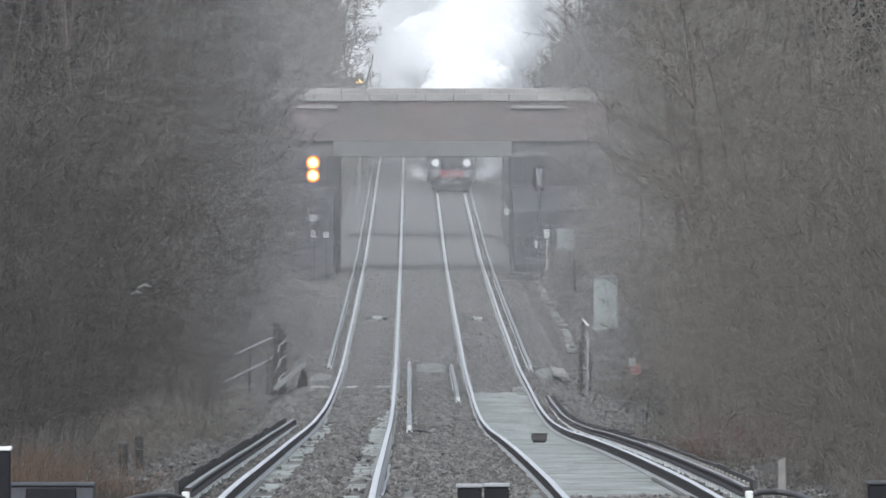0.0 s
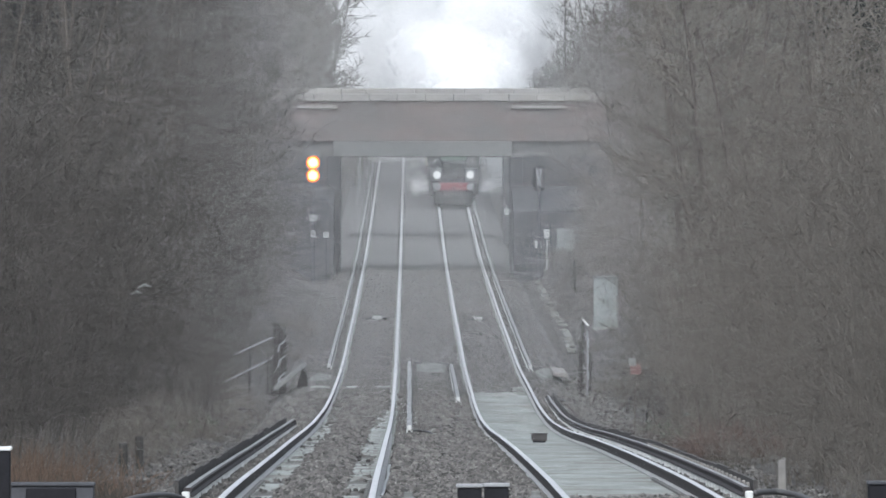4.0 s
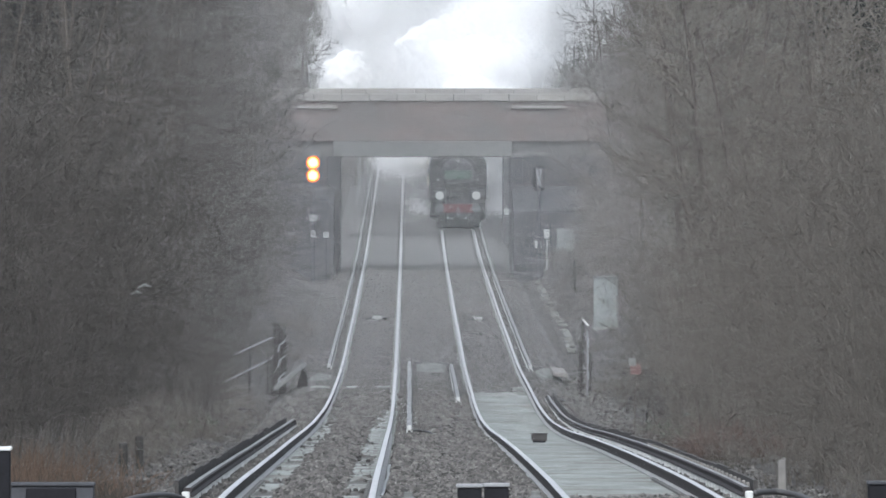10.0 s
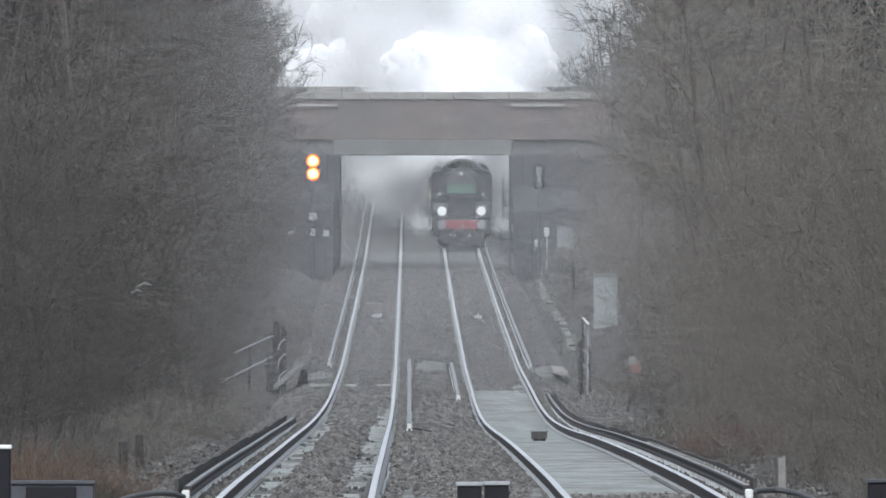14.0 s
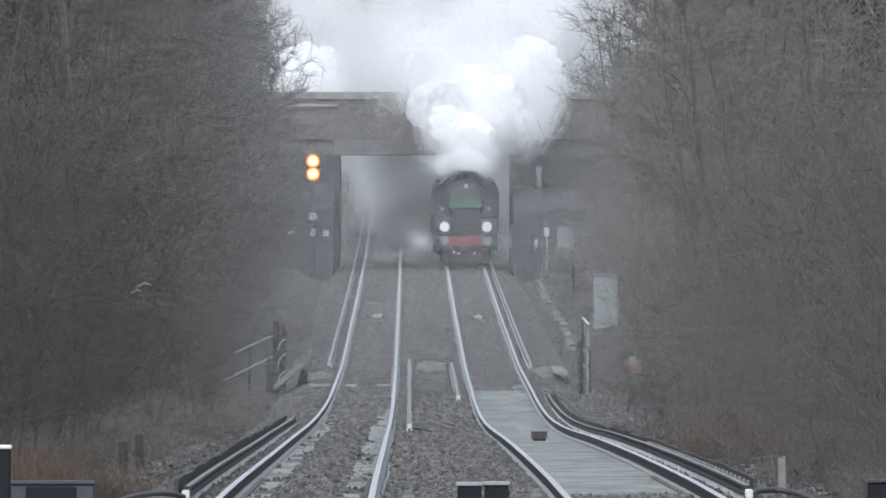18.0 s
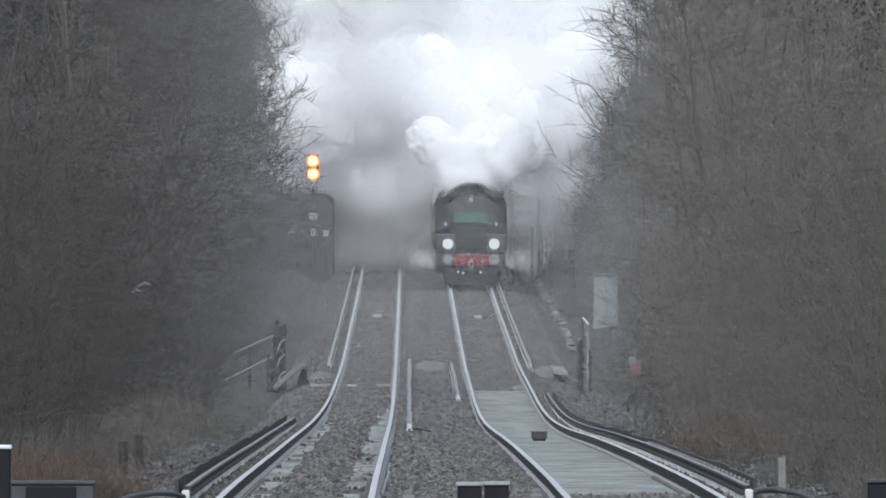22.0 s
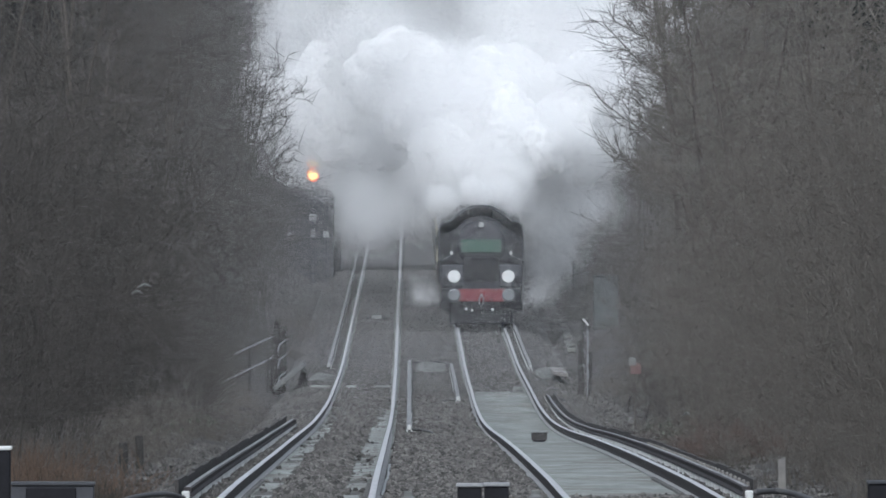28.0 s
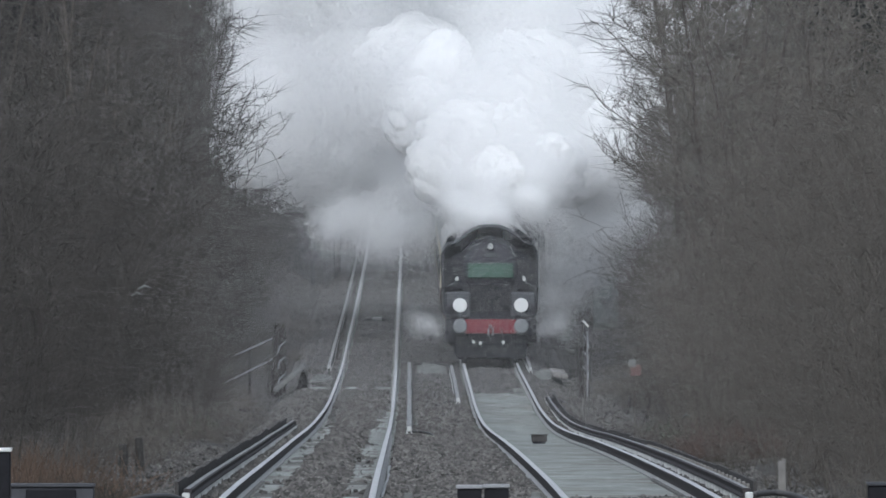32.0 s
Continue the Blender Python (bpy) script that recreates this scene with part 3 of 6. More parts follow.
cable("power_cable", [(3.36, 552, -0.02), (3.6, 552, -0.05), (3.9, 549, -0.15), (4.1, 546, -0.25)], 0.025, "thick black cable from the conductor rail end")
cable("power_cable", [(3.42, 224, 0.02), (3.65, 224.5, 0.03), (3.9, 224, -0.02), (4.1, 222, -0.12), (4.3, 220, -0.3)], 0.03, "thick black cable from the conductor rail end")
cable("power_cable", [(3.40, 626.5, -0.03), (3.62, 627, 0.0), (3.8, 626, -0.08), (3.95, 625, -0.2)], 0.022, "black cable to the crossing edge")
cable("power_cable", [(0.1, 640, -0.02), (0.5, 641, -0.04), (0.9, 640, -0.02), (1.15, 634, -0.02)], 0.025, "black jumper cable between the conductor rails")
cable("power_cable", [(0.04, 226.5, -0.08), (0.2, 224, -0.05), (0.42, 221.5, -0.12)], 0.03, "black cable running into the trackside boxes")
cable("power_cable", [(1.02, 221.5, -0.12), (1.15, 224, -0.07), (1.25, 226.5, -0.08)], 0.03, "black cable running out of the trackside boxes")
cable("bond_cable", [(-0.30, 245, -0.14), (-0.28, 262, -0.12), (-0.26, 280, -0.14), (-0.27, 300, -0.13), (-0.25, 316, -0.15)], 0.022, "grey bonding cable lying along the rail", M_galv)


def cable_clamp(x, y):
    s = Shape()
    z = rail_z(x, y)
    s.box(x - 0.07, x + 0.07, y - 0.1, y + 0.1, z - 0.18, z - 0.02, 0.02)
    s.box(x - 0.045, x + 0.045, y - 0.06, y + 0.06, z - 0.03, z + 0.03, 0.01)
    solid("cable_clamp", s, M_trough, "pale concrete cable clamp on the ballast", "cable clamp", group="cable clamps on the ballast")


cable_clamp(-0.01, 227)
cable_clamp(1.27, 227)


# lid colour raised to stand for the sky reflected on top
M_skylit_lid = mat("skylit_lid", (0.24, 0.245, 0.255), 0.5, vary=0.12, scale=6, fine=30, bump=0.05)


def trackside_box(x, y, w, h, d, label, top=None, side=None, panel=False):
    """A dark steel box; its default lid is coloured pale for sky light."""
    z = rail_z(x, y) - 0.17
    t = thing("trackside_box", pose(x, y, z), label, "trackside box", "dark boxes by the track")
    s = Shape()
    s.box(-w / 2 + 0.012, w / 2 - 0.012, -d / 2, d / 2, 0, h - 0.035, 0.01)
    part("body", s, side or M_dark, t)
    if panel:
        # black plate on the face paints the shade inside a front recess
        s = Shape()
        s.box(-w * 0.31, w * 0.28, -d / 2 - 0.03, -d / 2 - 0.003, 0.02, h - 0.05, 0.012)
        part("recess_panel", s, M_dark, t, "dark panel drawn for the shaded front recess")
    s = Shape()
    s.box(-w / 2, w / 2, -d / 2 - 0.02, d / 2 + 0.02, h - 0.035, h, 0.008)
    part("lid", s, top or M_skylit_lid, t, "pale grey lid")


trackside_box(0.59, 222, 0.262, 0.31, 0.5, "dark steel junction box on the ballast, lid coloured pale for sky light")
trackside_box(0.855, 222, 0.262, 0.315, 0.5, "dark steel junction box on the ballast, lid coloured pale for sky light")
trackside_box(-3.90, 212, 0.34, 0.75, 0.5, "tall black location box with a pale lid", M_white)
trackside_box(-3.44, 218, 0.82, 0.37, 0.5, "low grey equipment box on the verge, dark panel drawn for its recess", M_side_grey, M_side_grey, True)
trackside_box(4.55, 216, 0.36, 0.37, 0.4, "dark equipment box with a grey lid on the verge", M_side_grey)


def track_magnet(x, y, w, label, plain=False):
    """A warning magnet between the rails."""
    z = rail_z(x, y) - 0.15
    t = thing("track_magnet", pose(x, y, z), label, "track magnet", "magnets between the rails")
    s = Shape()
    if plain:
        s.box(-w / 2, w / 2, -0.25, 0.25, 0.03, 0.15, 0.01)
        s.box(-w / 2 - 0.025, w / 2 + 0.025, -0.27, 0.27, 0.15, 0.165, 0.004)
        part("body", s, M_board, t)
    else:
        s.box(-w * 0.27, w * 0.27, -0.35, 0.35, 0.03, 0.145, 0.02)
        part("top_plate", s, M_enamel, t, "pale top plate")
        s = Shape()
        for k in (-1, 1):
            s.add([(k * w * 0.28, -0.4, 0), (k * w * 0.28, 0.4, 0), (k * w * 0.28, 0.4, 0.11), (k * w * 0.28, -0.4, 0.11), (k * w * 0.62, -0.4, 0.0), (k * w * 0.62, 0.4, 0.0),
                   (k * w * 0.62, 0.4, 0.05), (k * w * 0.62, -0.4, 0.05)], [(0, 1, 2, 3), (7, 6, 5, 4), (3, 2, 6, 7), (0, 3, 7, 4), (1, 5, 6, 2)])
        part("side_ramp", s, M_dark, t)
    s = Shape()
    s.box(-w * 0.4, w * 0.4, -0.3, 0.3, -0.06, 0.035, 0.005)
    part("base", s, M_dark, t)


track_magnet(XL + 0.03, 760, 0.62, "track magnet with a pale plate between the rails")
track_magnet(XR + 0.0, 757, 0.52, "track magnet with a pale plate between the rails")
track_magnet(XR + 0.03, 405, 0.28, "dark magnet box standing on the sleepers", plain=True)

# the foot crossing: edge slabs across the tracks, approach ramps, gates
def slab(name, x0, x1, y0, y1, dz, material, label, category, tilt=0.0):
    z = rail_z((x0 + x1) / 2, (y0 + y1) / 2)
    s = Shape()
    s.box((x0 - x1) / 2, (x1 - x0) / 2, (y0 - y1) / 2, (y1 - y0) / 2, -0.12, 0.0, 0.02)
    ob = solid(name, s, material, label, category, group="crossing slabs")
    ob.matrix_basis = pose((x0 + x1) / 2, (y0 + y1) / 2, z + dz, 0, tilt, 0)


for x0, x1 in ((-1.62, -1.34), (-0.87, -0.47), (-2.55, -2.02), (1.64, 1.75), (2.65, 2.92)):
    slab("crossing_slab", x0, x1, 579, 580.2, -0.07, M_concrete, "pale concrete edge slab of the foot crossing", "slab")
for x0, x1, y in ((-2.5, -2.0, 640), (0.55, 1.0, 640)):
    slab("crossing_slab", x0, x1, y, y + 1, -0.10, M_concrete, "pale concrete edge slab of the foot crossing", "slab")
slab("crossing_ramp", -3.66, -2.64, 585, 593, 0.14, M_trough, "pale tilted concrete ramp beside the foot crossing", "ramp", tilt=-40)
slab("crossing_ramp", 3.86, 4.26, 606, 622, 0.06, M_coping, "pale concrete ramp of the foot crossing", "ramp", tilt=8)
s = Shape()
s.add([(-2.95, 586, rail_z(-3, 586) - 0.3), (-2.62, 586, rail_z(-3, 586) - 0.3), (-2.68, 586, rail_z(-3, 586) + 0.22), (-2.80, 586, rail_z(-3, 586) + 0.30),
       (-2.95, 592, rail_z(-3, 592) - 0.3), (-2.62, 592, rail_z(-3, 592) - 0.3), (-2.68, 592, rail_z(-3, 592) + 0.2), (-2.80, 592, rail_z(-3, 592) + 0.28)],
      [(0, 1, 2, 3), (7, 6, 5, 4), (1, 5, 6, 2), (3, 2, 6, 7), (0, 3, 7, 4), (0, 4, 5, 1)])
solid("ramp_support", s, M_board, "dark timber block holding the crossing ramp", "block")


def gate_left():
    x, y = -3.42, 598
    z = ground_z(x, y)
    t = thing("crossing_gate", pose(x, y, z), "weathered wooden gate with dark posts, standing open", "gate", "gates at the foot crossing")
    for dx, h in ((-0.10, 1.95), (0.08, 1.85)):
        s = Shape()
        s.tube([(dx, 0, -0.1), (dx, 0, h - 0.05), (dx, 0, h)], [0.085, 0.08, 0.06], 8)
        part("post", s, M_wood, t)
    for k, zz in enumerate((0.35, 0.8, 1.2)):
        s = Shape()
        s.tube([(-0.04, -3, zz), (0.0, -2.0, zz + 0.18), (0.14, -0.6, zz + 0.28)], 0.018, 6)
        part("hoop", s, M_galv, t, "pale metal hoop")
    s = Shape()
    s.box(-0.26, -0.18, -1.0, -0.9, -0.1, 0.95, 0.01)
    part("stay", s, M_wood, t)


def fence_left():
    t = thing("post_and_rail_fence", pose(0, 0, 0), "old fence of pale rails on thin posts leaning from the gate", "fence")
    def P(x, y, z):
        return (x, y, rail_z(x, y) + z)
    for a, b in (((-4.55, 590, 0.66), (-3.62, 596, 1.06)), ((-4.8, 588, -0.04), (-3.62, 594, 0.52))):
        s = Shape()
        s.tube([P(*a), P(*b)], 0.021, 6)
        part("fence_rail", s, M_galv, t, "pale thin rail")
    for a, h in ((-4.2, 0.9), (-3.72, 0.62)):
        s = Shape()
        s.tube([P(a, 593, -0.4), P(a + 0.02, 593, h)], 0.03, 6)
        part("fence_post", s, M_wood, t)


def gate_right():
    x, y = 4.68, 598
    z = ground_z(x, y)
    t = thing("crossing_gate", pose(x, y, z), "grey steel kissing gate with tall posts and bent rails", "gate", "gates at the foot crossing")
    for dx, h, r in ((-0.17, 1.45, 0.055), (-0.09, 2.02, 0.035), (0.03, 1.75, 0.018), (0.10, 1.15, 0.05)):
        s = Shape()
        s.tube([(dx, 0, -0.1), (dx, 0, h)], r, 8)
        part("post", s, M_wood if r > 0.03 else M_galv, t)
    s = Shape()
    s.tube([(-0.10, -0.1, 2.03), (-0.02, -0.1, 1.96), (0.06, -0.1, 1.86)], 0.026, 6)
    part("top_rail", s, M_white, t, "pale bent top rail")
    for zz in (1.55, 1.1, 0.7):
        s = Shape()
        s.tube([(-0.09, -0.1, zz + 0.12), (-0.02, -0.1, zz + 0.03), (0.05, -0.1, zz), (0.06, -0.1, zz - 0.25)], 0.018, 6)
        part("bar", s, M_galv, t)


gate_left()
fence_left()
gate_right()

# ------------------------------------------------------------------ bridges
def bridge(y0, y1, xl, xr, soffit, top, wing_l, wing_r, band, label):
    """A road bridge over the line: brick abutments and parapets, concrete beams. Heights are world heights."""
    t = thing("road_bridge", pose(0, 0, 0), label, "bridge", "road bridges over the line")
    base = rail_z(0.5, y0) - 0.8
    for nm, a, b in (("abutment", wing_l, xl), ("abutment", xr, wing_r)):
        s = Shape()
        s.box(a, b, y0 + 0.25, y1 - 0.25, base, soffit + 0.003, 0.0)
        part(nm, s, M_shaded_brick, t, "blue brick abutment coloured darker for the shade there")
    for a, b in ((xl - 0.55, xl + 0.0), (xr - 0.0, xr + 0.55)):
        s = Shape()
        s.box(a, b, y0 + 0.10, y0 + 0.247, base, soffit, 0.03)
        part("pilaster", s, M_shaded_brick, t)
    s = Shape()
    s.box(wing_l - 1, wing_r + 1, y0 + 0.3, y1 - 0.3, soffit + 0.004, soffit + 0.62, 0.0)
    part("deck", s, M_beam, t)
    n = 6
    for i in range(n):
        c = y0 + 0.9 + (y1 - y0 - 1.8) * i / (n - 1)
        s = Shape()
        s.box(xl + 0.004, xr - 0.004, c - 0.2, c + 0.2, soffit - 0.0, soffit + 0.3, 0.02)
        part("beam", s, M_beam, t, "grey concrete beam")
    for yy, k in ((y0, 1), (y1, -1)):
        s = Shape()
        s.box(xl - 0.3, xr + 0.1, yy, yy + k * 0.28, soffit - 0.02, soffit + band, 0.03)
        part("fascia_beam", s, M_beam, t, "grey concrete edge beam")
        s = Shape()
        s.box(wing_l - 1, wing_r + 1, yy + k * 0.06, yy + k * 0.42, soffit + band + 0.003, top - 0.32, 0.02)
        part("parapet", s, M_brick, t, "sooty brick parapet")
        x = wing_l - 1.2
        while x < wing_r + 1.2:
            s = Shape()
            s.box(x + 0.006, min(x + 1.15, wing_r + 1.2) - 0.006, yy - k * 0.05, yy + k * 0.5, top - 0.315, top + 0.012 * lumps(x, y0), 0.03)
            part("coping_stone", s, M_coping, t)
            x += 1.15
    for a, b in ((wing_l, xl - 0.1), (xr + 0.05, xr + 2.3)):
        s = Shape()
        s.box(a, b, y0 - 0.06, y0 + 0.055, top - 0.62, top - 0.50, 0.02)
        part("string_course", s, M_coping, t, "pale stone string course")
    return t


def wing_wall(x0, x1, y0, y1, top0, top1, label):
    """A retaining wall running from the bridge along the cess, its top falling away from the bridge."""
    base = rail_z(x0, y0) - 0.9
    s = Shape()
    s.add([(x0, y0, base), (x1, y0, base), (x1, y0, top0 - 0.25), (x1 - 0.3, y0, top0), (x0, y0, top0), (x0, y1, base), (x1, y1, base), (x1, y1, top1 - 0.25), (x1 - 0.3, y1, top1), (x0, y1, top1)],
          [(0, 1, 2, 3, 4), (9, 8, 7, 6, 5), (1, 6, 7, 2), (2, 7, 8, 3), (3, 8, 9, 4), (0, 4, 9, 5), (0, 5, 6, 1)])
    solid("wing_wall", s, M_shaded_brick, label, "wall", group="wing walls of the bridge")


wing_wall(-5.4, -3.07, 910, 934, 1.45, 2.1, "blue brick wing wall beside the signal, coloured darker for shade")
wing_wall(4.22, 7.2, 914, 934, 0.95, 2.0, "blue brick wing wall beside the line, coloured darker for shade")
SOFF = 2.0 + (330 - 277) * 934 / FOCAL
TOP = 2.0 + (330 - 166) * 934 / FOCAL
front_bridge = bridge(934, 942, -2.85, 4.15, SOFF, TOP, -6.2, 8.2, 0.62, "sooty brick road bridge with pale coping over two tracks")
bridge(1054, 1062, -3.2, 4.36, 2.0 + (330 - 262) * 1056 / FOCAL, 2.0 + (330 - 157) * 1056 / FOCAL, -6.6, 8.6, 0.6, "second brick road bridge farther up the line")
for a, b, label in ((-26, -7.4, "earth embankment carrying the road to the bridge"), (9.4, 30, "earth embankment carrying the road to the bridge")):
    for y0, top in ((938, TOP - 1.2), (1058, TOP - 0.6)):
        s = Shape()
        lo = rail_z(0, y0) - 1
        s.prism([(a, lo), (b, lo), (b, top), (a, top)], y0 - 3.4, y0 + 3.4)
        solid("road_embankment", s, M_ground, label, "embankment", kind="structure")

# ------------------------------------------------------------------ signals and lineside equipment
def rung_ladder(t, x, y, z0, z1, mat_):
    for dx in (-0.14, 0.14):
        s = Shape()
        s.tube([(x + dx, y, z0), (x + dx, y, z1)], 0.016, 6)
        part("ladder_rail", s, mat_, t)
    z = z0 + 0.25
    while z < z1:
        s = Shape()
        s.tube([(x - 0.14, y, z), (x + 0.14, y, z)], 0.012, 5)
        part("rung", s, mat_, t)
        z += 0.3


def amber_signal():
    x, y = -3.86, 905
    z = ground_z(x, y)
    r = rail_z(x, y)
    t = thing("colour_light_signal", pose(x, y, 0), "tall railway signal showing two bright amber lights", "signal", "signals by the line")
    s = Shape()
    s.tube([(0, 0, z - 0.1), (0, 0, r + 3.3)], 0.07, 10)
    part("post", s, M_side_grey, t)
    zl = [2.0 + (330 - py) * 905 / FOCAL for py in (288, 311)]
    s = Shape()
    s.box(-0.22, 0.22, 0.0, 0.22, zl[1] - 0.24, zl[0] + 0.26, 0.04)
    part("head", s, M_dark, t, "black signal head")
    for k, zz in enumerate((zl[0], zl[1])):
        s = Shape()
        s.tube([(0, -0.02, zz), (0, -0.06, zz), (0, -0.09, zz)], [0.19, 0.18, 0.11], 20)
        part("lamp", s, M_amber, t, "glowing amber lens")
        # emissive ring imitates the halo round the lamp; it is no light source itself
        s = Shape()
        s.tube([(0, -0.005, zz), (0, -0.03, zz)], [0.265, 0.26], 24)
        part("halo_ring", s, M_halo, t, "glowing amber ring drawn as the lamp's halo")
        s = Shape()
        pts = [(0.25 * math.cos(a), 0.25 * math.sin(a)) for a in np.linspace(0.1, math.pi - 0.1, 12)]
        s.sweep([[(px, -0.002, zz + pz) for px, pz in pts], [(px, -0.30, zz + pz) for px, pz in pts]], False)
        s.sweep([[(px * 1.06, -0.30, zz + pz * 1.06) for px, pz in pts], [(px * 1.06, -0.002, zz + pz * 1.06) for px, pz in pts]], False)
        part("hood", s, M_dark, t)
    for px, py, w, h in ((555, 386, 0.30, 0.26), (555, 414, 0.20, 0.28)):
        s = Shape()
        zz = 2.0 + (330 - py) * 905 / FOCAL
        s.box(-w / 2, w / 2, -0.12, -0.075, zz - h / 2, zz + h / 2, 0.01)
        pl = part("plate", s, M_enamel, t, "white identification plate")
        s = Shape()
        for q in (-0.05, 0.04):
            s.box(-w * 0.36, w * 0.36, -0.126, -0.121, zz + q - 0.014, zz + q + 0.014)
        part("marking", s, M_dark, pl)
    s = Shape()
    s.box(-0.5, 0.5, -0.3, 0.3, r + 1.3, r + 1.35, 0.01)
    part("platform", s, M_dark, t)
    rung_ladder(t, 0.0, 0.32, z, r + 3.4, M_dark)


amber_signal()


def white_plate(x, y, zz, w, h, label, material=None, post=True):
    g = ground_z(x, y)
    t = thing("lineside_sign", pose(x, y, 0), label, "sign", "small signs by the line")
    s = Shape()
    s.box(-w / 2, w / 2, -0.03, 0.0, zz - h / 2, zz + h / 2, 0.008)
    pl = part("plate", s, material or M_enamel, t)
    if post:
        s = Shape()
        s.tube([(0, 0.035, g - 0.1), (0, 0.035, zz + h * 0.3)], 0.025, 8)
        part("post", s, M_side_grey, t)
    return t


def at(px, py, y):
    """World x and z of a sight line at distance y."""
    return (px - 724.5) * y / FOCAL, 2.0 + (330 - py) * y / FOCAL


for px, py, y, w, h, lb in ((515, 418, 900, 0.26, 0.26, "small white plate on a thin post by the signal"), (577, 416, 908, 0.24, 0.24, "small pale plate on a thin post by the signal"),
                            (952, 433, 903, 0.27, 0.30, "white lineside plate on a thin post"), (897, 375, 1040, 0.26, 0.28, "small pale plate on the bridge abutment"),
                            (1569, 657, 300, 0.10, 0.12, "small pale marker beside the thicket")):
    wx, wz = at(px, py, y)
    white_plate(wx, y, wz, w, h, lb)


def rear_signal():
    x, z = at(954, 316, 898)
    r, g = rail_z(x, 898), ground_z(x, 898)
    t = thing("signal_seen_from_behind", pose(x, 898, 0), "dark signal head turned away, with a pale ladder hoop", "signal", "signals by the line")
    s = Shape()
    s.tube([(0, 0.1, g - 0.1), (0, 0.1, z + 0.4)], 0.06, 10)
    part("post", s, M_side_grey, t)
    s = Shape()
    s.box(-0.24, 0.24, 0.15, 0.4, z - 0.5, z + 0.5, 0.12)
    part("head", s, M_dark, t)
    for k in (-1, 1):
        s = Shape()
        s.tube([(k * 0.10, 0.05, z + 0.42), (k * 0.06, 0.0, z + 0.1), (-k * 0.03, 0.0, z - 0.12), (-k * 0.08, 0.02, z - 0.35)], 0.028, 6)
        part("ladder_hoop", s, M_galv, t, "pale metal ladder hoop")
    for dx in (-0.28, 0.12):
        s = Shape()
        s.tube([(dx, -0.05, g), (dx, -0.05, r + 1.8)], 0.03, 6)
        part("handrail", s, M_side_grey, t)


rear_signal()


def cabinet(px, y, w, h, d, label, wide=1):
    x = (px - 724.5) * y / FOCAL
    z = ground_z(x, y) - 0.05
    t = thing("equipment_cabinet", pose(x, y, z), label, "cabinet", "grey cabinets by the line")
    s = Shape()
    s.box(-w / 2, w / 2, -d / 2, d / 2, 0.0, 0.12, 0.02)
    part("plinth", s, M_concrete, t)
    s = Shape()
    s.box(-w / 2 + 0.03, w / 2 - 0.03, -d / 2 + 0.03, d / 2 - 0.03, 0.12, h - 0.06, 0.015)
    part("body", s, M_grey, t)
    s = Shape()
    s.box(-w / 2, w / 2, -d / 2 - 0.02, d / 2, h - 0.06, h, 0.02)
    part("roof", s, M_grey, t, "pale grey roof")
    for k in range(2):
        x0 = -w / 2 + 0.05 + k * (w / 2 - 0.03)
        s = Shape()
        s.box(x0, x0 + w / 2 - 0.07, -d / 2 + 0.008, -d / 2 + 0.029, 0.18, h - 0.12, 0.006)
        dr = part("door", s, M_grey, t)
        s = Shape()
        s.box(x0 + 0.03 + (1 - k) * (w / 2 - 0.16), x0 + 0.06 + (1 - k) * (w / 2 - 0.16), -d / 2 - 0.015, -d / 2 + 0.007, h * 0.5, h * 0.58, 0.004)
        part("handle", s, M_dark, dr)


cabinet(1072, 737, 0.86, 1.78, 0.6, "tall grey relay cabinet with a pale roof beside the thicket")
cabinet(1001, 892, 0.75, 1.0, 0.5, "low grey equipment cabinet near the bridge")


def warning_board():
    x, z = at(1121, 648, 470)
    g = ground_z(x, 470)
    t = thing("warning_board", pose(x, 470, 0), "small red and white board on a post in the brambles", "sign", "small signs by the line")
    s = Shape()
    s.box(-0.07, 0.16, -0.02, 0.0, z - 0.18, z + 0.05, 0.006)
    part("red_panel", s, mat("faded_red_panel", (0.13, 0.085, 0.080), 0.85, vary=0.25, scale=8, fine=40, bump=0.1), t)
    s = Shape()
    s.box(-0.10, 0.05, -0.03, -0.022, z + 0.0, z + 0.16, 0.004)
    part("white_panel", s, M_trough, t)
    s = Shape()
    s.tube([(0.03, 0.02, g - 0.1), (0.03, 0.02, z + 0.1)], 0.014, 6)
    part("post", s, M_bark, t)


warning_board()
wx, wz = at(968, 413, 897)
s = Shape()
s.box(wx - 0.13, wx + 0.10, 896.9, 897, wz - 0.18, wz + 0.16, 0.02)
s.tube([(wx, 897.02, ground_z(wx, 897)), (wx, 897.02, wz)], 0.03, 6)
solid("telephone_box", s, M_enamel, "small pale telephone box on a post", "telephone box")


def trough_line():
    t = thing("cable_trough", pose(0, 0, 0), "line of broken pale concrete trough lids along the cess", "trough", kind="structure")
    lid = Shape()
    lid.box(-0.10, 0.10, -0.36, 0.36, -0.06, 0.0, 0.012)
    lid = lid.mesh("lid", M_trough)
    rng = random.Random(9)
    y = 690.0
    while y < 928:
        if not 0.40 < (lumps(y * 0.06, 4) + 1) / 2 < 0.52:
            x = np.interp(y, (640, 690, 746, 925), (4.78, 4.98, 5.14, 5.04)) + rng.uniform(-0.05, 0.05)
            o = new("lid", lid)
            o.matrix_basis = pose(x, y, rough_ground(x, y) + 0.09 + rng.uniform(-0.04, 0.04), rng.uniform(-3, 3), rng.uniform(-9, 9), rng.uniform(-5, 5))
            o.parent = t
        y += 0.95


trough_line()


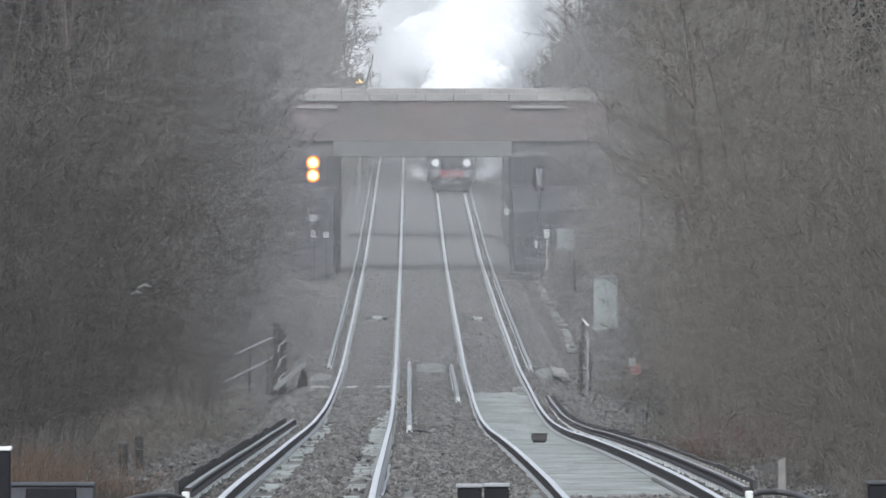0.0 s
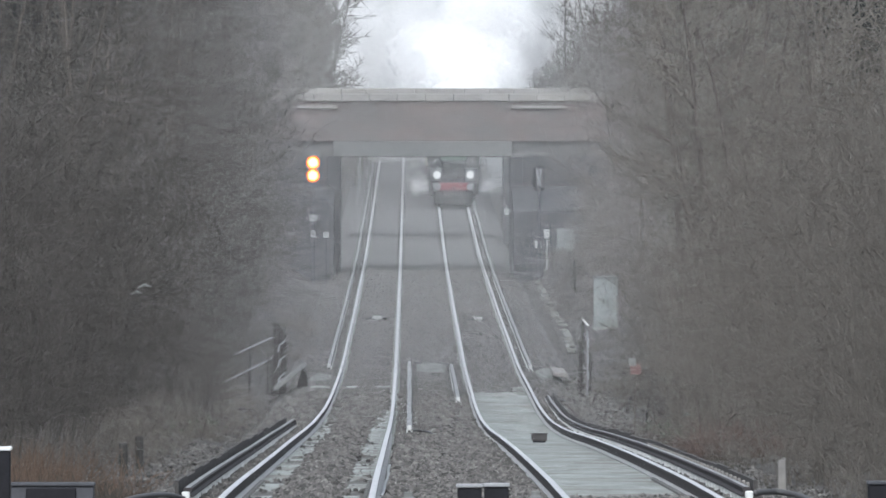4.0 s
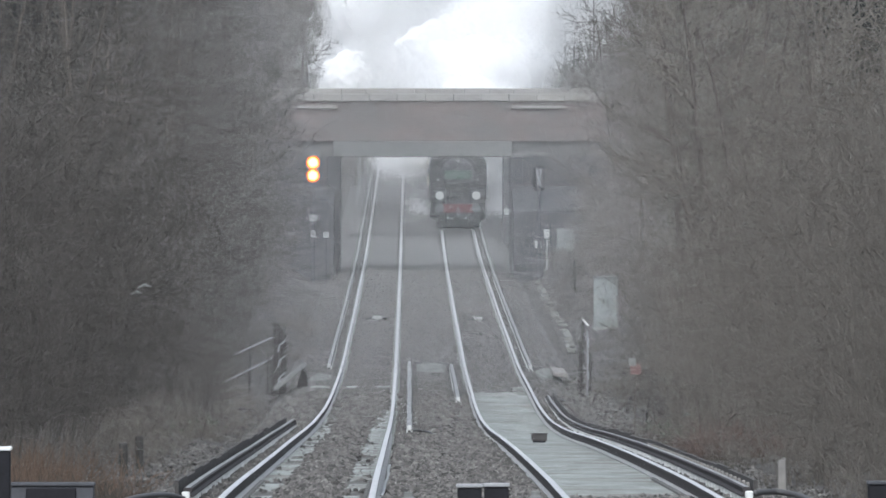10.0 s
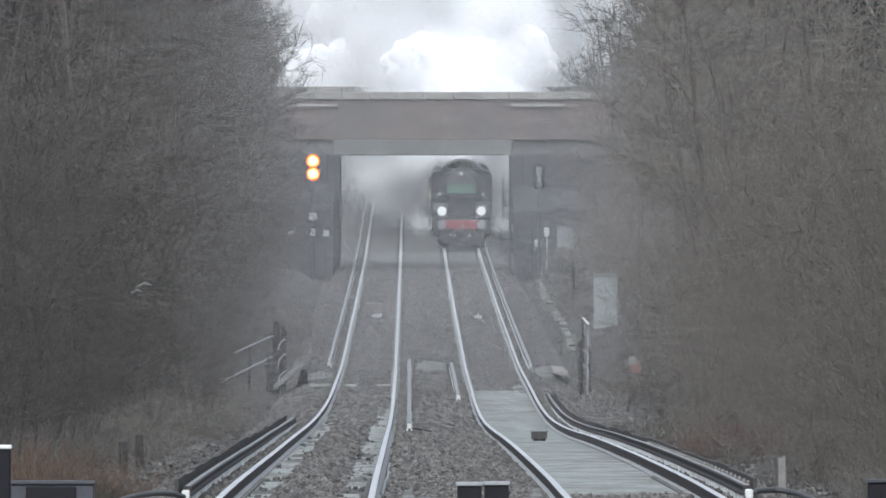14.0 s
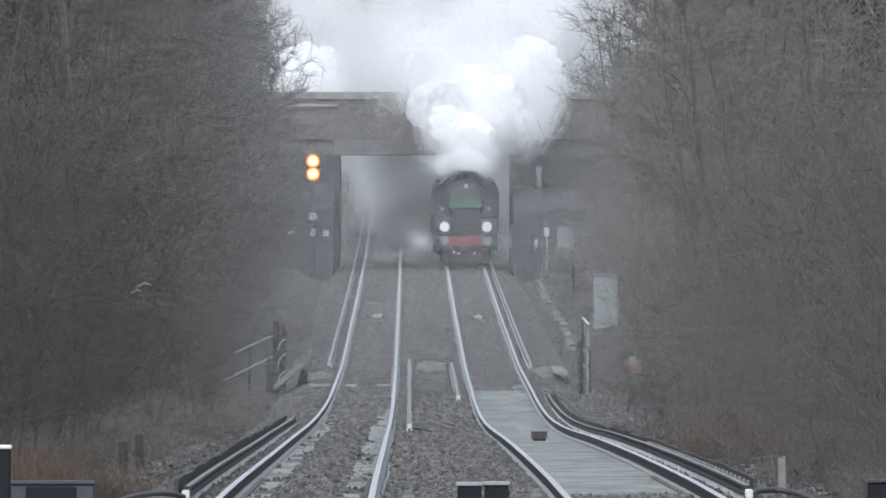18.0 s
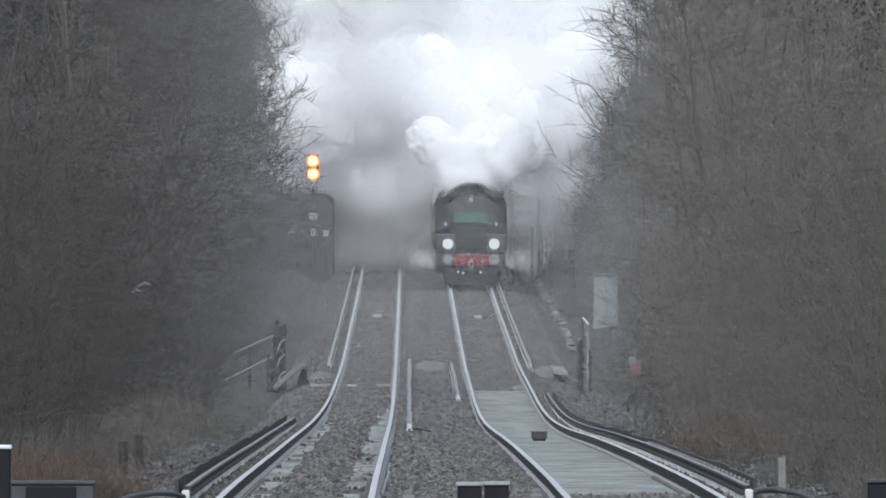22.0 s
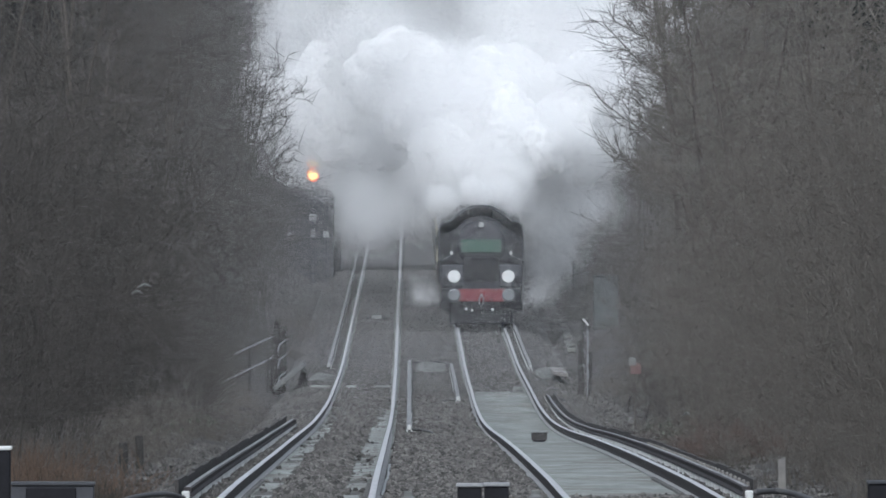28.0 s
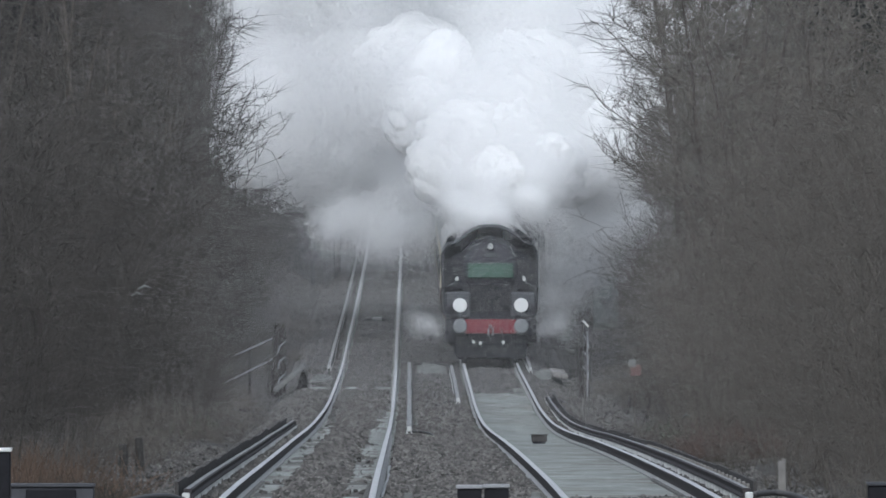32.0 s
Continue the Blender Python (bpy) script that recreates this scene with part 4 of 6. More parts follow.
def stump(px, py0, py1, w, y, label, mat_, round_=True):
    x = (px - 724.5) * y / FOCAL
    z0, z1 = at(px, py1, y)[1], at(px, py0, y)[1]
    s = Shape()
    if round_:
        s.tube([(0, 0, -0.25), (0, 0, z1 - z0 - 0.015), (0, 0, z1 - z0)], [w / 2, w / 2, w / 2 - 0.012], 12)
    else:
        s.box(-w / 2, w / 2, -w / 2, w / 2, -0.25, z1 - z0 - 0.02, 0.01)
        s.box(w * 0.1, w * 0.55, -w / 2, w / 2, z1 - z0 - 0.025, z1 - z0 + 0.005, 0.004)
    ob = solid("marker_post", s, mat_, label, "post", group="short posts on the verge")
    ob.matrix_basis = pose(x, y, z0, 0, random.uniform(-2, 2), 0)


stump(219, 784, 848, 0.125, 316, "short weathered wooden post on the ballast edge", M_wood)
stump(248, 772, 834, 0.12, 336, "short weathered wooden post on the ballast edge", M_wood)
stump(1384, 811, 848, 0.088, 252, "short pale concrete marker post", M_coping, False)
s = Shape()
s.box(-0.22, 0.22, -0.2, 0.2, -0.03, 0.035, 0.01)
solid("loose_board", s, M_board, "dark board lying on the ballast shoulder", "board").matrix_basis = pose(3.85, 335, rail_z(3.85, 335) - 0.05, 0, 14, 20)

for px0, py0, px1, py1, y in ((1139, 746, 1151, 700, 520), (1106, 727, 1116, 702, 545)):
    (x0, z0), (x1, z1) = at(px0, py0, y), at(px1, py1, y)
    s = Shape()
    s.tube([(x0, y, min(z0, ground_z(x0, y)) - 0.1), (x1, y, z1)], [0.045, 0.036], 7)
    solid("leaning_stake", s, M_wood, "old wooden stake leaning out of the brambles", "stake", group="leaning stakes")
for px, py, y, w in ((256, 508, 330, 0.2), (242, 520, 331, 0.16), (1215, 735, 360, 0.12)):
    x, z = at(px, py, y)
    s = Shape()
    s.tube([(x - w / 2, y, z - 0.02), (x, y - 0.02, z + 0.03), (x + w / 2, y, z)], [0.016, 0.022, 0.008], 7)
    solid("snapped_branch", s, M_trough, "pale snapped branch caught in the thicket", "branch", group="snapped branches")

stump(1016, 462, 500, 0.10, 742, "slim dark wooden post near the cabinet", M_wood)


def leafy_bramble(px, y, seed):
    """A bramble that has kept its pale leaves: arching stems with small folded leaves."""
    x = (px - 724.5) * y / FOCAL
    rng = random.Random(seed)
    t = thing("leafy_bramble", pose(x, y, rough_ground(x, y)), "winter bramble that has kept a few pale green leaves", "bramble", "leafy brambles on the verge")
    stems, leaves = Shape(), Shape()
    for _ in range(7):
        a, h, w = rng.uniform(0, 6.28), rng.uniform(0.25, 0.5), rng.uniform(0.25, 0.6)
        tip = Vector((math.cos(a) * w, math.sin(a) * w, h * 0.6))
        mid = Vector((tip.x * 0.5, tip.y * 0.5, h))
        stems.tube([(0, 0, -0.1), mid, tip], [0.008, 0.007, 0.004], 5)
        for q in range(6):
            p = mid.lerp(tip, q / 5) + Vector((rng.gauss(0, 0.04), rng.gauss(0, 0.04), rng.gauss(0.02, 0.03)))
            u = Vector((rng.gauss(0, 1), rng.gauss(0, 1), rng.gauss(0, 0.3))).normalized() * rng.uniform(0.03, 0.05)
            v = u.cross(Vector((0, 0, 1))).normalized() * 0.022
            lift = Vector((0, 0, 0.012))
            leaves.add([p - u, p + v + lift, p + u, p - v + lift, p - Vector((0, 0, 0.004))], [(0, 4, 1), (1, 4, 2), (2, 4, 3), (3, 4, 0)])
    tagged(part("stem_mass", stems, M_bramble, t), kind="stuff")
    tagged(part("leaf_mass", leaves, M_leaf, t, "pale green bramble leaves"), kind="stuff")


for i, (px, y) in enumerate(((1165, 455), (1182, 448), (1150, 470), (1208, 420), (1215, 440), (330, 420), (356, 440), (1256, 395))):
    leafy_bramble(px, y, 200 + i)

wx, wz = at(636, 146, 1290)
t = thing("distant_signal", pose(wx, 1290, 0), "far signal with a small orange light", "signal", "signals by the line")
s = Shape()
s.tube([(0, 0, rail_z(wx, 1290) - 0.5), (0, 0, wz)], 0.07, 8)
part("post", s, M_galv, t)
s = Shape()
s.box(-0.2, 0.2, 0.0, 0.2, wz - 0.25, wz + 0.5, 0.03)
part("head", s, M_dark, t)
s = Shape()
s.tube([(0, -0.01, wz), (0, -0.06, wz)], [0.15, 0.12], 16)
part("lamp", s, M_amber, t, "glowing amber lens")

# ------------------------------------------------------------------ trees and thicket
class Twigs:
    """Fast three-sided tapering sticks."""

    def __init__(self):
        self.v, self.f = [], []

    def stick(self, pts, r0, r1, n=3):
        k = len(self.v)
        m = len(pts)
        for i, p in enumerate(pts):
            way = (pts[min(i + 1, m - 1)] - pts[max(i - 1, 0)]).normalized()
            side = way.orthogonal().normalized()
            up = way.cross(side)
            r = r0 + (r1 - r0) * i / (m - 1)
            for j in range(n):
                a = 2 * math.pi * j / n
                self.v.append(p + side * (r * math.cos(a)) + up * (r * math.sin(a)))
        for i in range(m - 1):
            for j in range(n):
                a, b = k + i * n + j, k + i * n + (j + 1) % n
                self.f.append((a, b, b + n, a + n))

    def tip(self, pts, r):
        """A twig end running out to a point."""
        k = len(self.v)
        side = (pts[-1] - pts[0]).orthogonal().normalized()
        up = (pts[-1] - pts[0]).normalized().cross(side)
        self.v += [pts[0] + side * r, pts[0] - side * (0.5 * r) + up * (0.87 * r), pts[0] - side * (0.5 * r) - up * (0.87 * r), pts[-1]]
        self.f += [(k, k + 1, k + 3), (k + 1, k + 2, k + 3), (k + 2, k, k + 3)]

    def mesh(self, name, material):
        me = bpy.data.meshes.new(name)
        me.from_pydata([tuple(p) for p in self.v], [], self.f)
        me.materials.append(material)
        me.polygons.foreach_set("use_smooth", [True] * len(me.polygons))
        return me


def bough(rng, start, way, length, bend, n):
    pts = [start.copy()]
    for _ in range(n):
        way = (way + Vector((rng.gauss(0, bend), rng.gauss(0, bend), rng.gauss(0.06, bend)))).normalized()
        pts.append(pts[-1] + way * (length / n))
    return pts, way


def tree_meshes(seed, h, limbs, spread, forks=5, twigs=5, thick=1.0, low=0.16):
    """A bare winter tree: trunk with limbs, and a crown of fine branches."""
    rng = random.Random(seed)
    trunk, crown = Twigs(), Twigs()
    spine, _ = bough(rng, Vector((0, 0, -0.3)), Vector((rng.gauss(0, 0.05), rng.gauss(0, 0.05), 1)), h * 0.92, 0.07, 8)
    trunk.stick(spine, 0.008 * h + 0.02, 0.012, 7)
    for i in range(limbs):
        u = low + (1 - low) * (i + rng.random()) / limbs
        p = spine[min(int(u * 8), 7)].lerp(spine[min(int(u * 8) + 1, 8)], u * 8 % 1)
        a = i * 2.4 + rng.uniform(-0.5, 0.5)
        way = Vector((math.cos(a), math.sin(a), rng.uniform(0.25, 0.95))).normalized()
        length = spread * h * (1.15 - 0.75 * u) * rng.uniform(0.8, 1.2)
        limb, _ = bough(rng, p, way, length, 0.16, 5)
        trunk.stick(limb, 0.009 + 0.012 * (1 - u) * h / 9, 0.008, 4)
        for j in range(forks):
            v = 0.25 + 0.75 * (j + rng.random()) / forks
            q = limb[min(int(v * 5), 4)].lerp(limb[min(int(v * 5) + 1, 5)], v * 5 % 1)
            w2 = (way + Vector((rng.gauss(0, 0.7), rng.gauss(0, 0.7), rng.gauss(0.25, 0.5)))).normalized()
            br, w3 = bough(rng, q, w2, length * rng.uniform(0.3, 0.55), 0.22, 3)
            crown.stick(br, 0.010, 0.006)
            for _ in range(twigs):
                k = rng.randrange(1, 4)
                w4 = (w3 + Vector((rng.gauss(0, 0.8), rng.gauss(0, 0.8), rng.gauss(0.1, 0.6)))).normalized()
                tw, _ = bough(rng, br[k].lerp(br[k - 1], rng.random()), w4, rng.uniform(0.35, 0.9), 0.3, 1)
                crown.tip(tw, 0.009 * thick)
    return trunk.mesh("trunk", M_bark), crown.mesh("crown", M_twig)


def shrub_mesh(seed, h, w, material, stems=20, boughs=6, twigs=3, fine=1.0):
    rng = random.Random(seed)
    tw, main = Twigs(), Twigs()
    for i in range(stems):
        a = rng.uniform(0, 6.28)
        base = Vector((math.cos(a), math.sin(a), 0)) * rng.uniform(0, w * 0.6)
        tip = min(0.7, 1.3 / h)
        lean = Vector((math.cos(a) * rng.uniform(0, tip), math.sin(a) * rng.uniform(0, tip), 1)).normalized()
        st, way = bough(rng, base + Vector((0, 0, -0.15)), lean, h * rng.uniform(0.7, 1.1), 0.16 if h < 3.5 else 0.10, 4)
        main.stick(st, 0.012 * fine, 0.006 * fine)
        for j in range(boughs):
            v = 0.12 + 0.88 * (j + rng.random()) / boughs
            q = st[min(int(v * 4), 3)].lerp(st[min(int(v * 4) + 1, 4)], v * 4 % 1)
            w2 = (way * 0.5 + Vector((rng.gauss(0, 0.8), rng.gauss(0, 0.8), rng.gauss(0.1, 0.5)))).normalized()
            br, w3 = bough(rng, q, w2, min(h, 3.2) * rng.uniform(0.15, 0.35), 0.3, 2)
            tw.stick(br, 0.008 * fine, 0.005 * fine)
            for _ in range(twigs):
                w4 = (w3 + Vector((rng.gauss(0, 0.9), rng.gauss(0, 0.9), rng.gauss(0, 0.7)))).normalized()
                t2, _ = bough(rng, br[rng.randrange(0, 3)], w4, rng.uniform(0.2, 0.6), 0.3, 1)
                tw.tip(t2, 0.0075 * fine)
    return main.mesh("main_stem", material), tw.mesh("twig_mass", material)


TREES = [tree_meshes(11 + i, h, limbs, sp) for i, (h, limbs, sp) in enumerate(((10.5, 15, 0.30), (9.0, 14, 0.34), (12.0, 16, 0.28), (8.0, 13, 0.38), (10.0, 15, 0.33)))]
FAR_TREES = [tree_meshes(11 + i, h, limbs, sp, 4, 3, 1.7) for i, (h, limbs, sp) in enumerate(((10.5, 13, 0.30), (9.0, 12, 0.34), (12.0, 13, 0.28), (8.0, 12, 0.38), (10.0, 13, 0.33)))]
SHRUBS = [shrub_mesh(41 + i, h, w, M_bramble) for i, (h, w) in enumerate(((3.4, 1.3), (2.7, 1.4), (4.2, 1.3), (2.2, 1.5)))]

FINE = [shrub_mesh(61 + i, h, w, M_bramble, 26, 8, 7, 0.55) for i, (h, w) in enumerate(((5.0, 1.4), (4.2, 1.6), (5.6, 1.4)))]
LOW = [shrub_mesh(71 + i, h, w, M_bramble, 13, 5, 3, 0.7) for i, (h, w) in enumerate(((0.75, 0.9), (0.55, 1.1)))]

SHADED_SHRUBS = [shrub_mesh(61 + i, h, w, M_shaded_twigs, 26, 8, 7, 0.55) for i, (h, w) in enumerate(((5.0, 1.4), (4.2, 1.6), (5.6, 1.4)))]
SHADED_SHRUBS += [shrub_mesh(45 + i, h, w, M_shaded_twigs) for i, (h, w) in enumerate(((3.4, 1.3), (4.2, 1.3)))]
WOOD = [tree_meshes(101 + i, h, 15, sp, 5, 4, 3.0, 0.05) for i, (h, sp) in enumerate(((12.5, 0.24), (11.0, 0.28), (13.5, 0.22)))]
WOOD += [tree_meshes(111 + i, h, 20, sp, 6, 6, 1.4, 0.05) for i, (h, sp) in enumerate(((10.5, 0.26), (9.5, 0.28), (11.5, 0.24)))]
HIGH = tree_meshes(91, 11.0, 24, 0.23, 7, 8, 0.75, 0.4)


def shade_twigged(pair):
    """The same tree with the bank's shade put into its twig colour."""
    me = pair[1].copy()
    me.materials[0] = M_shaded_twigs
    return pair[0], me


SHADED_TREES = [shade_twigged(p) for p in TREES + FAR_TREES]
WOOD[3:] = [shade_twigged(p) for p in WOOD[3:]]


def face_left(y):
    return float(np.interp(y, (200, 300, 360, 470, 560, 620, 700, 900, 950, 1060, 1200, 1330, 1600), (-5.3, -5.2, -5.2, -5.4, -5.6, -5.5, -5.0, -5.4, -5.7, -5.6, -4.4, -3.2, -2.2)))


def face_right(y):
    return float(np.interp(y, (200, 300, 400, 500, 600, 740, 775, 930, 1000, 1300, 1600), (5.6, 5.6, 5.6, 6.0, 6.8, 8.1, 6.7, 6.9, 7.6, 7.2, 6.0)))


def plant():
    rng = random.Random(77)
    kinds = ("bare grey-brown birch with fine hanging twigs", "bare young ash with a thin trunk", "tall bare alder with upswept limbs", "low spreading bare hawthorn", "bare sycamore sapling with a tangled crown")
    protos, wooded = {}, []
    for side in (-1, 1):
        y = 232.0
        while y < 1680:
            face = face_left(y) if side < 0 else face_right(y)
            for row in range(2 if y < 980 else 1):
                x = face + side * ((1.6 if y > 430 else 4.6) + row * 3.4 + rng.uniform(-0.6, 1.2) + (1.8 if side > 0 and 540 < y < 740 else 0))
                yy = y + rng.uniform(-4, 4)
                if any(abs(yy - c) < 6.5 for c in (938, 1058)) and abs(x) < 12:
                    continue
                k = rng.randrange(5) + (5 if row or y > 980 else 0)
                if y > 980:
                    wooded.append((FAR_TREES[k - 5], pose(x, yy, ground_z(x, yy), 0, 0, rng.uniform(0, 360)) @ Matrix.Scale(rng.uniform(0.85, 1.2), 4)))
                    continue
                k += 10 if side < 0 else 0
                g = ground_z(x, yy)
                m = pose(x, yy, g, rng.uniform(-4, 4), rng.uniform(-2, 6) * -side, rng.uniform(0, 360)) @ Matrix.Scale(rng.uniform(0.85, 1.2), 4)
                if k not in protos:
                    t = thing("tree", m, kinds[k % 5] if k < 10 else "bare tree with twigs coloured darker for the shaded bank", "tree", "bare trees along the cutting")
                    part("trunk", (TREES + FAR_TREES + SHADED_TREES)[k][0], None, t)
                    tagged(part("crown", (TREES + FAR_TREES + SHADED_TREES)[k][1], None, t), kind="stuff")
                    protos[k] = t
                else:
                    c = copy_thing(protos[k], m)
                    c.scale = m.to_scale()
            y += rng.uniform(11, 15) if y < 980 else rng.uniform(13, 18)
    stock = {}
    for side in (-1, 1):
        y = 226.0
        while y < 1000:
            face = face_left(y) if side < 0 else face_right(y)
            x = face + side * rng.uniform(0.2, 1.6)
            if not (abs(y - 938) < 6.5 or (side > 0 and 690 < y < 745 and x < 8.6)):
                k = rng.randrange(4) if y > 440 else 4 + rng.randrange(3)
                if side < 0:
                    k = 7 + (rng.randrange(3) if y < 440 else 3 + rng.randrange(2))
                m = pose(x, y, ground_z(x, y), 0, rng.uniform(-4, 4), rng.uniform(0, 360)) @ Matrix.Scale(rng.uniform(0.8, 1.2), 4)
                if k not in stock:
                    t = thing("shrub", m, "dense leafless bramble bush on the bank" if k < 7 else "dense leafless bush coloured darker for the shaded bank", "shrub", "thicket on the banks")
                    tagged(part("woody_base", (SHRUBS + FINE + SHADED_SHRUBS)[k][0], None, t), kind="stuff")
                    tagged(part("twig_mass", (SHRUBS + FINE + SHADED_SHRUBS)[k][1], None, t), kind="stuff")
                    stock[k] = t
                else:
                    c = copy_thing(stock[k], m)
                    c.scale = m.to_scale()
            y += rng.uniform(4.2, 6.8) if y < 440 else rng.uniform(5.5, 9) if y < 620 else rng.uniform(7, 11)


    wood = {}
    for i in range(102):
        side = -1 if i % 8 < 5 or i > 71 else 1
        y = rng.uniform(1150, 1660) if i < 72 else 590 + (i - 72) * 11.4
        x = face_left(y) - rng.uniform(0.3, 3.5) if side < 0 else face_right(y) + rng.uniform(1.5, 4.5)
        if i > 71:
            x = face_left(y) - rng.uniform(0.5, 2.6)
            if abs(y - 938) < 8:
                continue
        m = pose(x, y, ground_z(x, y), 0, 0, rng.uniform(0, 360)) @ Matrix.Scale(rng.uniform(0.9, 1.2) * (1 if i < 72 else 0.95), 4)
        k = i % 3 + (3 if i > 71 else 0)
        if k < 3:
            wooded.append((WOOD[k], m))
            continue
        if k not in wood:
            wood[k] = thing("tree", m, "tall dense bare tree in the misty wood beyond the bridges" if k < 3 else "bare tree with a dense twiggy crown on the bank", "tree", "bare trees along the cutting")
            part("trunk", WOOD[k][0], None, wood[k])
            tagged(part("crown", WOOD[k][1], None, wood[k]), kind="stuff")
        else:
            copy_thing(wood[k], m).scale = m.to_scale()

    for i in range(40):
        y = 1170 + i * 6.2
        x = face_left(y) - rng.uniform(-0.5, 2.2)
        wooded.append((WOOD[i % 3], pose(x, y, ground_z(x, y), 0, 0, rng.uniform(0, 360)) @ Matrix.Scale(rng.uniform(0.85, 1.1), 4)))

    # slim young trees standing out from the bank before the signal
    young = {}
    for i in range(10):
        y = 640 + i * 24 + rng.uniform(-6, 6)
        x = rng.uniform(-5.7, -5.15)
        k = 10 + i % 5
        m = pose(x, y, ground_z(x, y), 0, rng.uniform(2, 7), rng.uniform(0, 360)) @ Matrix.Scale(rng.uniform(0.5, 0.72), 4)
        if k not in young:
            young[k] = thing("young_tree", m, "slim young bare tree leaning out from the bank", "tree", "young trees on the bank")
            part("trunk", SHADED_TREES[k - 10][0], None, young[k])
            tagged(part("crown", SHADED_TREES[k - 10][1], None, young[k]), kind="stuff")
        else:
            copy_thing(young[k], m).scale = m.to_scale()

    # the wood beyond the bridges, one mass of trunks and one of twigs
    far = thing("misty_wood", pose(0, 1300, 0), "hazy mass of bare trees lining the cutting beyond the bridges", "wood", kind="stuff")
    for j, (nm, material) in enumerate((("trunk_mass", M_bark), ("twig_mass", M_twig))):
        vs, fs, base = [], [], 0
        for pair, m in wooded:
            me = pair[j]
            co = np.empty(len(me.vertices) * 3)
            me.vertices.foreach_get("co", co)
            mm = np.array(Matrix.Translation((0, -1300, 0)) @ m)
            vs.append(co.reshape(-1, 3) @ mm[:3, :3].T + mm[:3, 3])
            fs += [tuple(base + q for q in p.vertices) for p in me.polygons]
            base += len(me.vertices)
        me = bpy.data.meshes.new(nm)
        me.from_pydata(np.concatenate(vs).tolist(), [], fs)
        me.materials.append(material)
        tagged(part(nm, me, None, far), kind="stuff")
    # small bushes in the darker shade colour creeping out over the verge
    for i in range(46):
        side = -1 if i % 3 else 1
        y = rng.uniform(470, 900)
        x = face_left(y) + rng.uniform(0.1, 1.5) if side < 0 else face_right(y) - rng.uniform(0.1, 1.6)
        if (side < 0 and abs(y - 594) < 8 and x > -4.9) or (side > 0 and (x < 5.3 or 690 < y < 742)) or abs(y - 938) < 8 or (side < 0 and y > 690 and x > -5.6):
            continue
        m = pose(x, y, ground_z(x, y), 0, 0, rng.uniform(0, 360)) @ Matrix.Scale(rng.uniform(0.25, 0.5), 4)
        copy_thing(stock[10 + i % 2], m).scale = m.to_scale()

    tall = None
    for i in range(11):
        y = 505 + i * 15 + rng.uniform(-4, 4)
        x = np.interp(y, (500, 650), (6.95, 7.65)) + rng.uniform(-0.3, 0.4)
        m = pose(x, y, ground_z(x, y), 0, rng.uniform(-6, -2), rng.uniform(0, 360)) @ Matrix.Scale(rng.uniform(0.9, 1.15), 4)
        if tall is None:
            tall = thing("tree", m, "tall bare ash with a high crown leaning over the line", "tree", "bare trees along the cutting")
            part("trunk", HIGH[0], None, tall)
            tagged(part("crown", HIGH[1], None, tall), kind="stuff")
        else:
            copy_thing(tall, m).scale = m.to_scale()
    stock = {}
    for i in range(190):
        side = rng.choice((-1, 1))
        y = 228 + 420 * rng.random() ** 1.3 if i < 90 else rng.uniform(430, 900)
        x = face_left(y) + rng.uniform(-0.4, 1.1 if i < 90 else 1.7) if side < 0 else face_right(y) - rng.uniform(-0.4, 0.9 if i < 90 else 2.2)
        if (side < 0 and abs(y - 598) < 5 and x > -4) or (side > 0 and (x < 5.2 or (700 < y < 742 and x < 7.8))) or (side > 0 and abs(y - 470) < 12) or (side < 0 and y < 275 and x > -5.4) or (side < 0 and y < 350 and x > -4.75) or (side < 0 and y > 800 and x > -5.3):
            continue
        k = i % 2
        m = pose(x, y, ground_z(x, y), 0, 0, rng.uniform(0, 360)) @ Matrix.Scale(rng.uniform(0.6, 1.1), 4)
        if k not in stock:
            t = thing("bramble_patch", m, "low tangle of dead brambles on the verge", "bramble", "brambles on the verge")
            tagged(part("woody_base", LOW[k][0], None, t), kind="stuff")
            tagged(part("twig_mass", LOW[k][1], None, t), kind="stuff")
            stock[k] = t
        else:
            copy_thing(stock[k], m).scale = m.to_scale()


plant()


def tuft(seed, n, w, h, material, r=0.006, lean=0.45):
    rng = random.Random(seed)
    tw = Twigs()
    for _ in range(n):
        p = Vector((rng.gauss(0, w), rng.gauss(0, w * 3), -0.05))
        way = Vector((rng.gauss(0, lean), rng.gauss(0, lean), 1)).normalized()
        st, _ = bough(rng, p, way, h * rng.uniform(0.4, 1.1), 0.3, 3)
        tw.stick(st, r, r * 0.5)
    return tw.mesh("fronds", material)


BRACKEN = [tuft(5, 300, 0.2, 0.75, M_bracken, 0.005, 0.95), tuft(6, 260, 0.24, 0.6, M_bracken, 0.005, 1.1), tuft(9, 200, 0.2, 0.5, M_grass, 0.005, 0.8), tuft(5, 300, 0.2, 0.75, M_fern, 0.005, 0.95), tuft(6, 260, 0.24, 0.6, M_fern, 0.005, 1.1)]
GRASS = [tuft(7, 60, 0.3, 0.22, M_grass, 0.006), tuft(8, 60, 0.4, 0.3, M_grass, 0.006)]
rng_p = random.Random(12)
